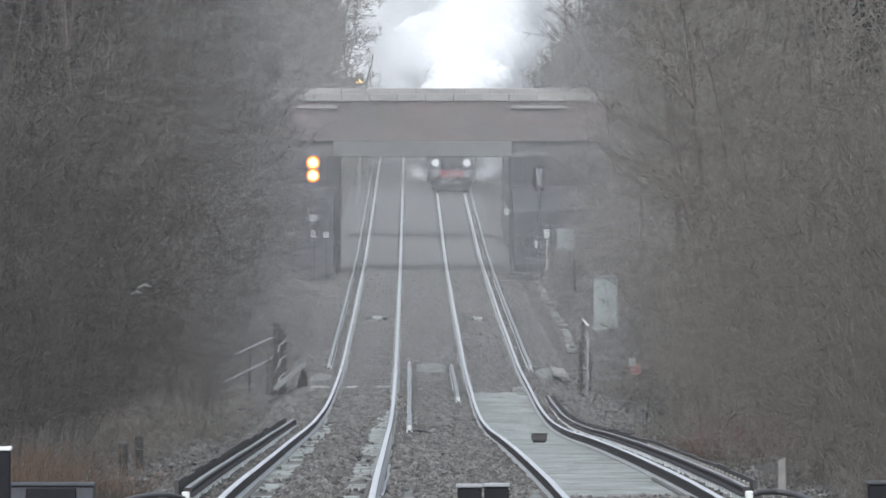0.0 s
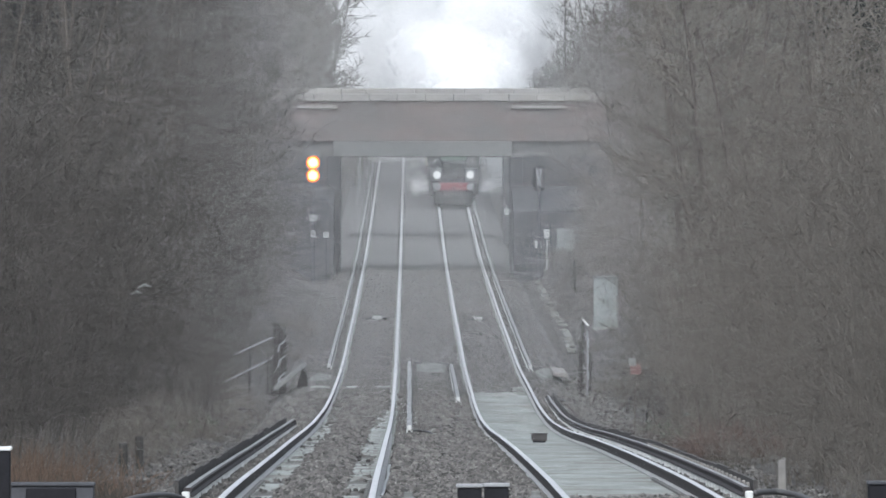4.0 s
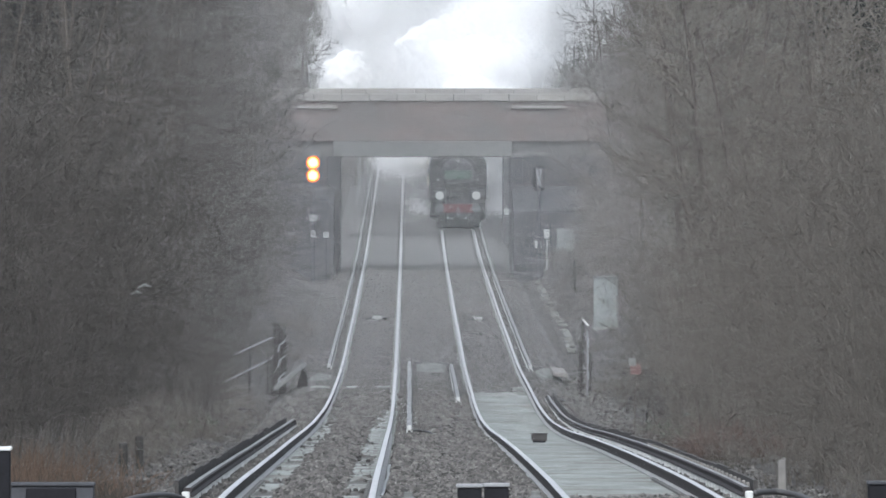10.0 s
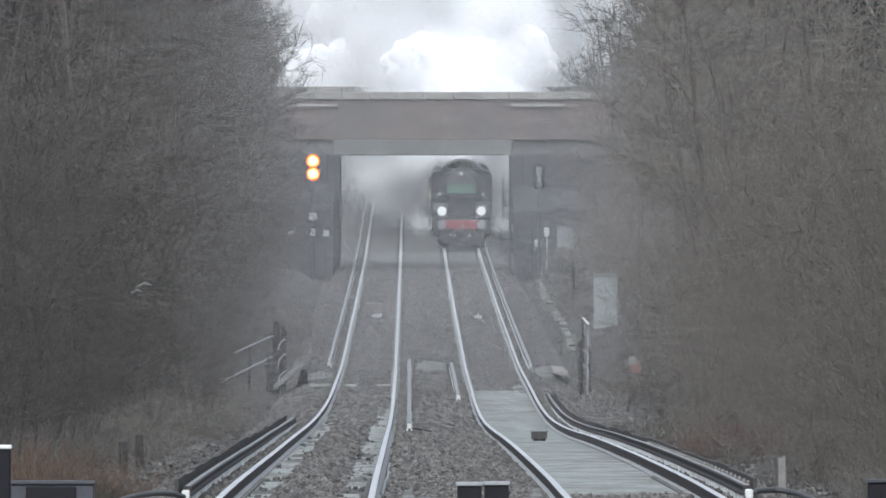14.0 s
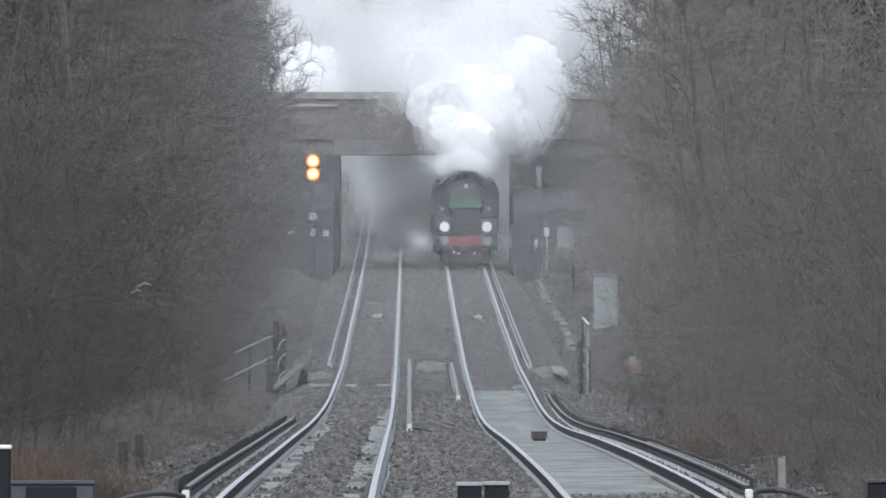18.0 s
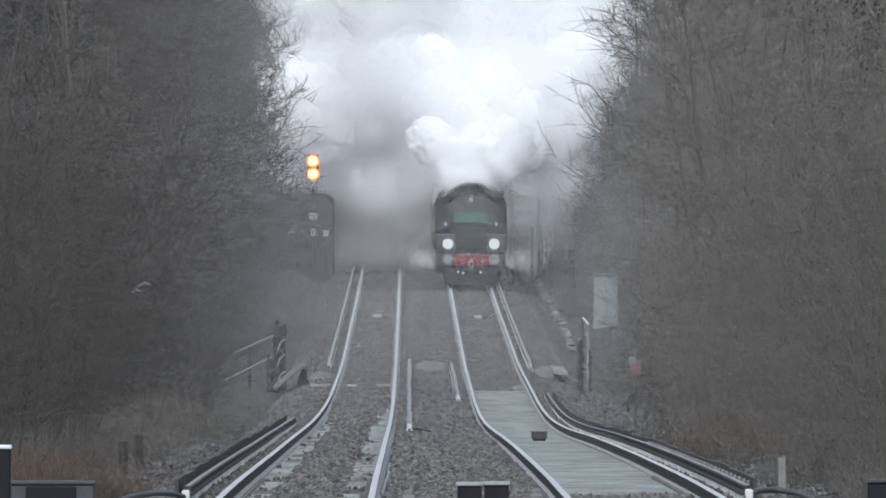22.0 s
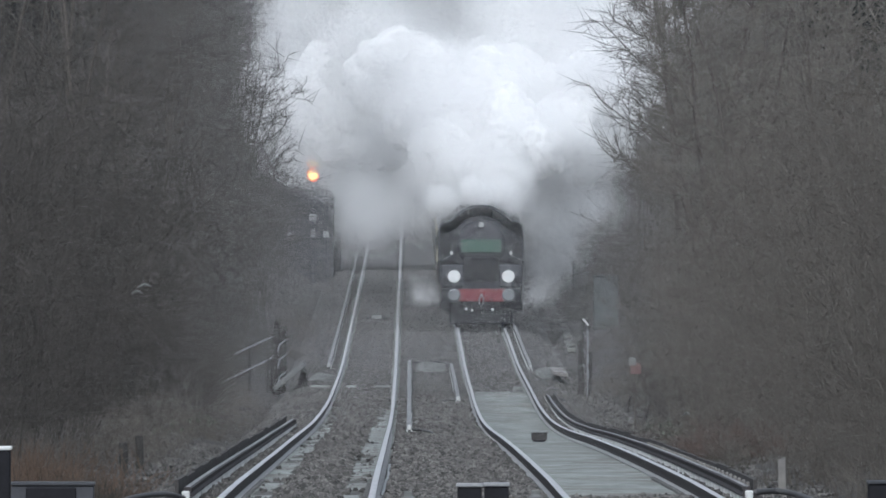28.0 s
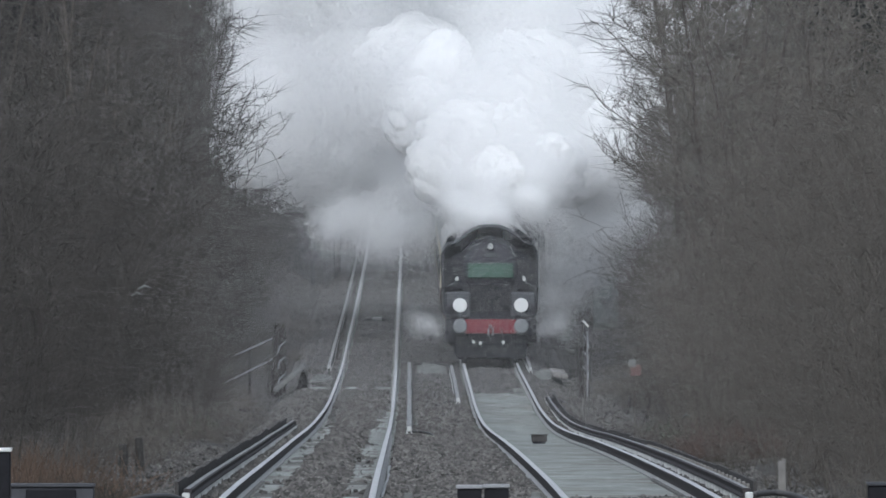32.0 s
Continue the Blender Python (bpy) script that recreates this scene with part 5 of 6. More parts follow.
for px, y, k in ((40, 264, 0), (72, 268, 1), (104, 262, 0), (132, 266, 1), (58, 272, 0), (90, 275, 0), (16, 266, 0), (50, 258, 2), (120, 258, 2), (150, 260, 2), (1262, 400, 1), (1290, 392, 0), (1318, 386, 0), (1345, 380, 1), (1372, 372, 0), (1305, 376, 1), (1395, 362, 1)):
    x = (px - 724.5) * y / FOCAL
    t = thing("bracken_clump", pose(x, y, ground_z(x, y), 0, 0, rng_p.uniform(0, 360)), "clump of dead rust-brown bracken on the verge", "bracken", "dead bracken on the verge")
    tagged(part("frond_mass", BRACKEN[k if px < 800 else k + 3], None, t), kind="stuff")
for i in range(110):
    side = rng_p.choice((-1, 1, 1))
    y = rng_p.uniform(232, 900)
    x = (face_left(y) + rng_p.uniform(0, 0.7)) if side < 0 else face_right(y) - rng_p.uniform(0, 0.25 * (face_right(y) - 4.4) + 0.3)
    t = thing("grass_tuft", pose(x, y, ground_z(x, y), 0, 0, rng_p.uniform(0, 360)), "tuft of withered yellowish grass", "grass", "withered grass tufts")
    tagged(part("blade_mass", GRASS[i % 2], None, t), kind="stuff")

# ------------------------------------------------------------------ train
def loco_outline(w, top):
    """Half-round casing section: (x, z), from the left foot over the top to the right foot."""
    half = [(-1.0 * w, 1.30), (-1.34 * w, 1.42), (-1.36 * w, 2.9), (-1.335 * w, 3.20), (-1.22 * w, 3.36), (-0.98 * w, 3.40), (-0.76 * w, top - 0.27), (-0.48 * w, top - 0.09), (-0.2 * w, top)]
    return half + [(-x, z) for x, z in reversed(half)]


def wheel(t, x, y, r, label, spokes=True, name="wheel"):
    side = 1 if x > 0 else -1
    w = part(name, Shape().tube([(-0.07 * side, 0, 0), (0.06 * side, 0, 0)], [r, r], 24), M_black, t, label)
    w.location = (x, y, r)
    s = Shape()
    s.tube([(-0.09 * side, 0, 0), (-0.072 * side, 0, 0)], [r + 0.03, r + 0.03], 24)
    part("flange", s, M_buffer, w)
    s = Shape()
    s.tube([(0.06 * side, 0, 0), (0.10 * side, 0, 0)], [r * 0.25, r * 0.2], 12)
    part("hub", s, M_side_grey, w)
    return w


def locomotive():
    t = thing("steam_locomotive", pose(XR, 1240, 0), "dark air-smoothed steam locomotive with a red buffer beam and green headboard", "locomotive")
    # casing, open at the front round the smokebox
    s = Shape()
    rings = []
    for y, w, top in ((1.15, 0.985, 3.86), (1.6, 1.0, 3.90), (3.0, 1.0, 3.92), (8.0, 1.0, 3.92), (11.2, 1.0, 3.92)):
        rings.append([(x, y, z) for x, z in loco_outline(w, top)])
    s.sweep(rings, False)
    inner = [[(x * 0.965, y, 1.30 + (z - 1.30) * 0.985) for x, z in loco_outline(0.985, 3.86)] for y in (1.15, 2.4)]
    s.sweep([rings[0], inner[0], inner[1]], False)
    part("casing", s, M_casing, t, "dark green smooth casing")
    # front shroud over the smokebox, set back between the deflectors
    s = Shape()
    arch = [(1.02 * math.cos(a), 2.70 + 1.02 * math.sin(a)) for a in np.linspace(math.pi, 0, 19)]
    outer = [(-1.32, 2.70)] + [(1.30 * math.cos(a), 2.62 + 0.72 * math.sin(a)) for a in np.linspace(math.pi * 0.98, math.pi * 0.02, 19)] + [(1.32, 2.70)]
    s.prism([(-1.3, 2.1)] + outer + [(1.3, 2.1)], 1.30, 1.6)
    part("front_shroud", s, M_black, t)
    s = Shape()
    s.tube([(0, 1.22, 2.62), (0, 2.1, 2.62)], [0.96, 0.98], 36)
    part("smokebox", s, M_black, t)
    s = Shape()
    s.tube([(0, 1.24, 2.66), (0, 1.17, 2.66), (0, 1.11, 2.66), (0, 1.08, 2.66)], [0.78, 0.77, 0.55, 0.2], 36)
    door = part("smokebox_door", s, M_smoke_door, t, "grey-black domed smokebox door", smooth=True)
    s = Shape()
    s.tube([(0, 1.15, 2.66), (0, 1.05, 2.66)], 0.05, 10)
    s.tube([(-0.16, 1.07, 2.6), (0.16, 1.07, 2.72)], 0.015, 6)
    part("door_handle", s, M_buffer, door)
    for k in (-1, 1):
        s = Shape()
        s.tube([(k * 0.72, 1.2, 3.0), (k * 0.55, 1.16, 3.3), (k * 0.25, 1.14, 3.42)], 0.016, 6)
        part("handrail", s, M_buffer, t)
    # chimney
    s = Shape()
    s.tube([(0, 2.7, 3.5), (0, 2.7, 3.88), (0, 2.7, 3.9), (0, 2.7, 3.82)], [0.36, 0.38, 0.34, 0.30], 20, caps=False)
    part("chimney", s, M_black, t)
    # smoke deflector edges
    for k in (-1, 1):
        s = Shape()
        s.add([(k * 1.31, 0.55, 2.15), (k * 1.355, 0.55, 2.15), (k * 1.355, 0.75, 2.95), (k * 1.31, 0.75, 2.95), (k * 1.31, 1.4, 2.05), (k * 1.36, 1.4, 2.05), (k * 1.36, 1.4, 3.1), (k * 1.31, 1.4, 3.1)],
              [(0, 1, 2, 3), (7, 6, 5, 4), (1, 5, 6, 2), (0, 3, 7, 4), (3, 2, 6, 7), (0, 4, 5, 1)])
        part("smoke_deflector", s, M_casing, t, "dark green smoke deflector")
        # grey platform blocks round the discs
        s = Shape()
        s.box(k * 0.56, k * 1.28, 0.5, 1.2, 1.30, 2.02, 0.05)
        part("front_step_block", s, M_side_grey, t, "worn grey front platform block")
        # dark plate laid on the block paints the shade of a step gap
        s = Shape()
        s.box(k * 0.98, k * 1.27, 0.46, 0.498, 1.42, 1.62, 0.01)
        part("hole_shade_plate", s, M_dark, t)
        # lamp irons and small top lamps
        s = Shape()
        s.tube([(k * 0.95, 1.0, 2.38), (k * 0.95, 0.86, 2.38)], [0.05, 0.045], 12)
        s.box(k * 0.95 - 0.03, k * 0.95 + 0.03, 0.9, 1.0, 2.42, 2.46, 0.01)
        part("side_lamp", s, M_pot, t, "small pale lamp")
        s = Shape()
        s.tube([(k * 0.99, 0.9, 2.30), (k * 1.22, 0.7, 2.18)], 0.014, 6)
        part("handrail", s, M_buffer, t)
        # headcode discs
        s = Shape()
        s.tube([(k * 0.865, 0.43, 1.65), (k * 0.865, 0.405, 1.65)], [0.2, 0.195], 28)
        part("headcode_disc", s, M_white, t, "round white headcode disc")
        s = Shape()
        s.box(k * 0.865 - 0.02, k * 0.865 + 0.02, 0.44, 0.5, 1.3, 1.75, 0.005)
        part("lamp_iron", s, M_buffer, t)
        # buffers
        s = Shape()
        s.tube([(k * 0.865, 0.28, 1.06), (k * 0.865, 0.12, 1.06), (k * 0.865, 0.06, 1.06)], [0.13, 0.11, 0.09], 18)
        stock = part("buffer_stock", s, M_black, t)
        s = Shape()
        s.tube([(k * 0.865, 0.065, 1.06), (k * 0.865, 0.02, 1.06), (k * 0.865, 0.0, 1.06)], [0.205, 0.205, 0.17], 28)
        part("buffer_head", s, M_buffer, stock, "worn grey steel buffer head")
        # cylinders, guard irons
        s = Shape()
        s.tube([(k * 1.01, 1.2, 0.78), (k * 1.01, 1.3, 0.78), (k * 1.01, 2.6, 0.78)], [0.18, 0.30, 0.30], 20)
        part("cylinder", s, M_black, t)
        s = Shape()
        s.box(k * 0.70, k * 0.76, 0.35, 0.55, 0.12, 0.85, 0.01)
        part("guard_iron", s, M_black, t)
        s = Shape()
        s.box(k * 0.95, k * 1.28, 0.35, 0.9, 0.86, 1.28, 0.04)
        part("footstep", s, M_black, t)
    s = Shape()
    s.box(-0.72, 0.72, 0.28, 0.36, 0.85, 1.25, 0.012)
    part("buffer_beam", s, M_red, t, "bright red buffer beam")
    for k in (-1, 1):
        s = Shape()
        s.box(k * 0.724, k * 1.2, 0.285, 0.37, 0.8, 1.25, 0.012)
        part("beam_end", s, M_black, t)
    # black block added low between the rails to fill the shaded space there
    s = Shape()
    s.box(-1.02, 1.02, 0.6, 0.85, 0.12, 0.82, 0.06)
    part("bogie_shade_block", s, M_black, t)
    s = Shape()
    s.box(-0.58, 0.58, 1.0, 1.3, 1.25, 2.25, 0.02)
    part("front_apron", s, M_dark, t)
    s = Shape()
    s.add([(-0.62, 0.4, 1.27), (0.62, 0.4, 1.27), (0.58, 1.05, 1.5), (-0.58, 1.05, 1.5)], [(0, 1, 2, 3)])
    s.box(-0.62, 0.62, 0.36, 1.0, 1.22, 1.275, 0.01)
    part("front_platform", s, M_black, t)
    # headboard with unreadable lettering
    s = Shape()
    s.box(-0.65, 0.65, 0.98, 1.02, 2.41, 2.83, 0.03)
    hb = part("headboard", s, M_plate, t, "green headboard with faint pale lettering")
    s = Shape()
    for k in range(9):
        s.box(-0.46 + k * 0.105, -0.39 + k * 0.105, 0.972, 0.979, 2.66, 2.74)
    m_let = mat("faded_lettering", (0.06, 0.13, 0.095), 0.7, vary=0.2)
    part("lettering_line", s, m_let, hb)
    s = Shape()
    for k in range(7):
        s.box(-0.36 + k * 0.105, -0.29 + k * 0.105, 0.972, 0.979, 2.50, 2.58)
    part("lettering_line", s, m_let, hb)
    s = Shape()
    s.box(-0.22, 0.22, 1.08, 1.12, 3.0, 3.1, 0.01)
    nb = part("plate", s, M_dark, t)
    s = Shape()
    for k in range(5):
        s.box(-0.18 + k * 0.075, -0.13 + k * 0.075, 1.07, 1.079, 3.02, 3.08)
    part("marking", s, M_buffer, nb)
    # top lamp with its bracket
    s = Shape()
    s.box(-0.09, 0.09, 1.0, 1.2, 3.2, 3.42, 0.03)
    tl = part("top_lamp", s, M_dark, t)
    s = Shape()
    s.tube([(0, 1.0, 3.3), (0, 0.96, 3.3)], [0.09, 0.08], 16)
    part("lens", s, M_enamel, tl, "pale lamp lens")
    s = Shape()
    s.tube([(0, 1.1, 3.42), (0.05, 1.1, 3.52), (0, 1.1, 3.62), (-0.05, 1.12, 3.56)], 0.018, 6)
    part("bracket", s, M_buffer, tl)
    # coupling and hoses
    s = Shape()
    s.box(-0.05, 0.05, 0.05, 0.28, 1.0, 1.1, 0.02)
    s.tube([(0, 0.08, 1.08), (-0.07, 0.05, 0.95), (-0.06, 0.05, 0.78), (0, 0.05, 0.70), (0.06, 0.05, 0.78), (0.07, 0.05, 0.95), (0, 0.08, 1.08)], 0.024, 8)
    part("coupling", s, M_buffer, t, "pale steel screw coupling")
    for x, z0, z1 in ((-0.52, 0.85, 0.62), (-0.33, 0.85, 0.58), (0.32, 0.95, 0.6)):
        s = Shape()
        s.tube([(x, 0.27, z0), (x, 0.2, z0 - 0.1), (x + 0.04, 0.2, z1)], 0.03, 8)
        hose = part("brake_hose", s, M_dark, t)
        s = Shape()
        s.box(x, x + 0.08, 0.14, 0.22, z1 - 0.05, z1 + 0.04, 0.015)
        part("hose_coupling", s, M_white, hose)
    # frames, cab, wheels
    s = Shape()
    s.box(-0.6, 0.6, 0.5, 11.5, 0.55, 1.3, 0.02)
    part("frame", s, M_black, t)
    s = Shape()
    s.box(-1.3, 1.3, 0.9, 1.0, 0.6, 0.84, 0.02)
    part("bogie_beam", s, M_black, t)
    s = Shape()
    cab = [(-1.36, 1.35), (-1.38, 3.0), (-1.2, 3.45), (-0.7, 3.85), (0, 3.95), (0.7, 3.85), (1.2, 3.45), (1.38, 3.0), (1.36, 1.35)]
    s.prism(cab, 11.21, 13.2)
    part("cab", s, M_casing, t, "dark green cab")
    for k in (-1, 1):
        s = Shape()
        s.box(k * 1.378, k * 1.392, 11.7, 12.5, 2.4, 3.0, 0.004)
        part("cab_window", s, M_glass, t)
    wheels = []
    for k in (-1, 1):
        for y in (1.6, 3.5):
            wheels.append((wheel(t, k * HALF, y, 0.47, "black bogie wheel"), 0.47))
        for y in (5.0, 7.25, 9.5):
            wheels.append((wheel(t, k * HALF, y, 0.94, "large black driving wheel", name="driving_wheel"), 0.94))
        wheels.append((wheel(t, k * HALF, 11.9, 0.47, "black trailing wheel"), 0.47))
        s = Shape()
        s.box(k * 0.93, k * 0.99, 5.0, 9.5, 0.9, 1.0, 0.01)
        part("coupling_rod", s, M_buffer, t)
    return t


def tender():
    t = thing("locomotive_tender", pose(XR, 1253.6, 0), "dark green tender behind the locomotive", "tender")
    s = Shape()
    s.prism([(-1.33, 1.25), (-1.36, 2.9), (-1.1, 3.4), (1.1, 3.4), (1.36, 2.9), (1.33, 1.25)], 0, 6.6)
    part("tank", s, M_casing, t)
    s = Shape()
    s.box(-1.1, 1.1, 0.2, 6.4, 0.6, 1.248, 0.02)
    part("frame", s, M_black, t)
    s = Shape()
    for i in range(40):
        a, b = random.uniform(-0.9, 0.9), random.uniform(0.6, 4.0)
        s.box(a - 0.16, a + 0.16, b - 0.16, b + 0.16, 3.2, 3.42 + random.uniform(0, 0.12), 0.07)
    part("coal", s, M_dark, t, "black lump coal")
    for k in (-1, 1):
        for y in (1.2, 3.2, 5.2):
            wheel(t, k * HALF, y, 0.52, "black tender wheel")
    return t


def coach_proto():
    t = thing("railway_coach", pose(XR, 1260.8, 0), "cream and brown railway coach with a pale roof", "coach", "coaches of the train")
    L = 19.4
    side = [(-1.30, 0.95), (-1.41, 1.5), (-1.41, 1.95), (1.41, 1.95), (1.41, 1.5), (1.30, 0.95)]
    part("lower_body", Shape().prism(side, 0, L), M_crimson, t, "dark brown lower panels")
    part("upper_body", Shape().prism([(-1.41, 1.953), (-1.40, 2.4), (-1.33, 3.0), (1.33, 3.0), (1.40, 2.4), (1.41, 1.953)], 0, L), M_cream, t, "cream upper panels")
    arch = [(-1.36, 3.003)] + [(1.36 * math.cos(a), 3.05 + 0.82 * math.sin(a)) for a in np.linspace(math.pi, 0, 13)] + [(1.36, 3.003)]
    part("roof", Shape().prism(arch, -0.02, L + 0.02), M_roof, t, "pale grey curved roof", smooth=False)
    for y in (2, 5, 8, 11, 14, 17):
        part("roof_vent", Shape().tube([(0.25, y, 3.84), (0.25, y, 3.95), (0.25, y, 3.97)], [0.12, 0.14, 0.08], 10), M_roof, t)
    for k in (-1, 1):
        for i in range(8):
            y = 1.5 + i * 2.1
            part("window", Shape().box(k * 1.385, k * 1.412, y, y + 1.35, 2.05, 2.72, 0.01), M_glass, t)
    part("gangway", Shape().box(-0.5, 0.5, -0.3, -0.002, 1.1, 3.1, 0.04), M_dark, t)
    part("underframe", Shape().box(-1.1, 1.1, 0.3, L - 0.3, 0.7, 0.947, 0.01), M_black, t)
    for y in (2.6, L - 2.6):
        part("bogie", Shape().box(-1.0, 1.0, y - 1.5, y + 1.5, 0.35, 0.698, 0.04), M_black, t)
        for k in (-1, 1):
            for dy in (-1.2, 1.2):
                wheel(t, k * HALF, y + dy, 0.46, "black coach wheel")
    return t


loco = locomotive()
tend = tender()
coaches = [coach_proto()]
for i in range(1, 7):
    coaches.append(copy_thing(coaches[0], pose(XR, 1260.8 + 19.9 * i, 0)))


def front_at(t):
    """Distance of the buffers at t seconds: slowly gathering speed."""
    return 1239.5 - 16.6 * t - 0.068 * t * t


def on_track(y, length):
    """Pose of a vehicle whose front stands at y on the line."""
    z0, z1 = rail_z(XR, y + 1), rail_z(XR, y + length - 1)
    return Matrix.Translation((XR, y, z0 - (z1 - z0) / (length - 2))) @ Matrix.Rotation(math.atan2(z1 - z0, length - 2), 4, "X")


# ------------------------------------------------------------------ steam
def puff_mesh(name, seed, material, amp=0.27, sub=5):
    """A billow: a ball heaped with smaller and smaller bulges."""
    bm = bmesh.new()
    bmesh.ops.create_icosphere(bm, subdivisions=sub, radius=1.0)
    for v in bm.verts:
        p = v.co.normalized()
        d, a, f = 0.0, amp, 1.7
        for _ in range(3):
            q = p * f + Vector((seed * 7.3, seed * 1.9, 0))
            d += a * (0.5 - min(1.0, noise.voronoi(q)[0][0] ** 2 * 1.3)) + 0.3 * a * noise.noise(q)
            a, f = a * 0.36, f * 2.1
        v.co = p * (1.0 + d)
    me = bpy.data.meshes.new(name)
    bm.to_mesh(me)
    bm.free()
    me.materials.append(material)
    me.polygons.foreach_set("use_smooth", [True] * len(me.polygons))
    return me


def vapour_mesh(name, seed, n, width, inner, outer, material):
    """A soft puff: fine threads of vapour, thinning outwards."""
    rng = np.random.default_rng(seed)
    way = rng.normal(size=(n, 3))
    way /= np.linalg.norm(way, axis=1)[:, None]
    bulge = np.array([1 + 0.22 * noise.noise(Vector(w) * 1.6 + Vector((seed, 0, 0))) + 0.12 * noise.noise(Vector(w) * 4 + Vector((0, seed, 0))) for w in way])
    if inner > 0:
        rad = bulge * (inner + (outer - inner) * rng.random(n) ** 1.7)
    else:
        rad = bulge * outer * np.minimum(np.abs(rng.normal(0.45, 0.24, n)), 1.1)
    mid = way * rad[:, None]
    along = np.cross(way, rng.normal(size=(n, 3))) if inner > 0 else rng.normal(size=(n, 3)) * (1.0, 0.5, 0.6)
    along *= (0.5 * rng.uniform(0.35, 0.9, n) / np.linalg.norm(along, axis=1))[:, None]
    across = np.cross(along, rng.normal(size=(n, 3)))
    across *= (0.5 * width * rng.uniform(0.6, 1.4, n) / np.linalg.norm(across, axis=1))[:, None]
    v = np.stack((mid - along - across, mid - along + across, mid + along), 1)
    me = bpy.data.meshes.new(name)
    me.vertices.add(3 * n)
    me.vertices.foreach_set("co", v.reshape(-1))
    me.loops.add(3 * n)
    me.loops.foreach_set("vertex_index", np.arange(3 * n, dtype=np.int32))
    me.polygons.add(n)
    me.polygons.foreach_set("loop_start", np.arange(0, 3 * n, 3, dtype=np.int32))
    me.update(calc_edges=True)
    me.materials.append(material)
    return me


PUFFS = [puff_mesh("billow", i, M_steam, 0.24) for i in range(4)]
VEILS = [vapour_mesh("fringe", 30 + i, 9500, 0.0040, 0.72, 1.38, M_steam) for i in range(3)]
BROAD = [vapour_mesh("fringe", 40 + i, 13000, 0.0028, 0.72, 1.36, M_steam) for i in range(3)]
CLOUDS = [vapour_mesh("cloud", 60 + i, 15000, 0.0042, 0, 1.12, M_steam) for i in range(4)]
WISPS = [vapour_mesh("wisp", 10 + i, 2400, 0.0024, 0, 1.0, M_wisp) for i in range(3)]
DRIFTS = [vapour_mesh("drift", 20 + i, 5000, 0.0016, 0, 1.25, M_drift) for i in range(3)]
LEAKS = [vapour_mesh("leak", 50 + i, 1100, 0.0026, 0, 1.3, M_drift) for i in range(2)]
rng_s = random.Random(31)
plume = thing("steam_plume", pose(XR, 1239.5, 0), "billowing white steam plume streaming from the chimney", "steam", kind="stuff")
billows = []


def billow(x, y, z, r, kind, swing, squash=0.85, owner=None):
    if kind == "core" and (owner or not 0.9 <= r <= (1.6 if y < 60 else 2.3)):
        kind = "cloud"
    src = {"core": PUFFS, "cloud": CLOUDS, "wisp": WISPS, "drift": DRIFTS, "leak": LEAKS}[kind]
    if kind == "core":
        shell = new("fringe", rng_s.choice(VEILS if r < 1.9 else BROAD))
        shell.scale = (r, r * 1.3, r * squash)
        shell.parent = owner or plume
        billows.append((shell, Vector((x, y - 0.1 * r, z)), swing, rng_s.uniform(0, 6.28), rng_s.uniform(-5, 5)))
    ob = new({"core": "billow", "cloud": "cloud", "wisp": "wisp", "drift": "drift", "leak": "leak"}[kind], rng_s.choice(src))
    if kind == "cloud":
        ob.scale = (r * 1.08, r * 1.3, r * squash * 1.12)
    else:
        ob.scale = (r * 0.85, r * 1.1, r * squash * 0.85)
    ob.parent = owner or plume
    billows.append((ob, Vector((x, y, z)), swing, rng_s.uniform(0, 6.28), rng_s.uniform(-5, 5)))


# the jet over the chimney
for b, x, z, r in ((3.0, 0.0, 3.95, 0.5), (3.6, 0.3, 4.2, 0.6), (3.9, -0.35, 4.15, 0.6), (4.4, 0.75, 4.3, 0.65), (4.6, -0.8, 4.2, 0.6), (4.8, 0.1, 4.7, 0.8), (5.4, 1.0, 4.9, 0.8), (5.8, -0.6, 4.9, 0.85),
                   (6.6, 0.3, 5.4, 1.0), (7.0, 1.4, 5.6, 0.95), (7.6, -1.0, 5.6, 0.95), (8.6, 0.6, 6.2, 1.2), (9.4, -0.6, 6.4, 1.2), (10, 1.8, 6.4, 1.15), (11.5, -1.5, 6.9, 1.2), (12, 0.5, 7.2, 1.5),
                   (13.5, 2.4, 7.3, 1.3), (14, -1.2, 7.7, 1.5), (15, 1.0, 8.0, 1.6)):
    billow(x, b, z, r, "core", 0.25)
for b, x, z, r in ((9, 2.0, 5.5, 1.0), (11, 2.7, 6.2, 1.2), (13, 3.2, 7.0, 1.3), (15, 2.4, 7.6, 1.4), (17, 3.5, 8.3, 1.5), (19, 2.9, 9.4, 1.7), (21, -1.9, 8.3, 1.6), (23, 3.8, 9.9, 1.7), (25, -2.4, 9.4, 1.7), (26, 0.6, 9.6, 1.8)):
    billow(x, b, z, r, "core", 0.35)
# the rolling column behind it
for i in range(34):
    b = 16 + i * 4.2
    u = i / 33
    x = rng_s.uniform(-3.3, 3.1) * (0.95 + 0.8 * u)
    z = 8.4 + rng_s.uniform(-0.9, 3.0) + 3.6 * u + (1.9 if x < -1.2 else 0)
    billow(x, b, z, 1.9 + 1.6 * u + rng_s.uniform(-0.2, 0.5), "core", 0.5)
# the bank of vapour that hangs over the line behind the train
for i in range(27):
    b = 150 + i * 7.5
    x = rng_s.uniform(-8.0 if b > 270 else -2.0, 7.0)
    billow(x, b, rng_s.uniform(8.0, 15.0) + (2.4 if x < -2 else 0), rng_s.uniform(2.4, 3.6), "core", 0.7)
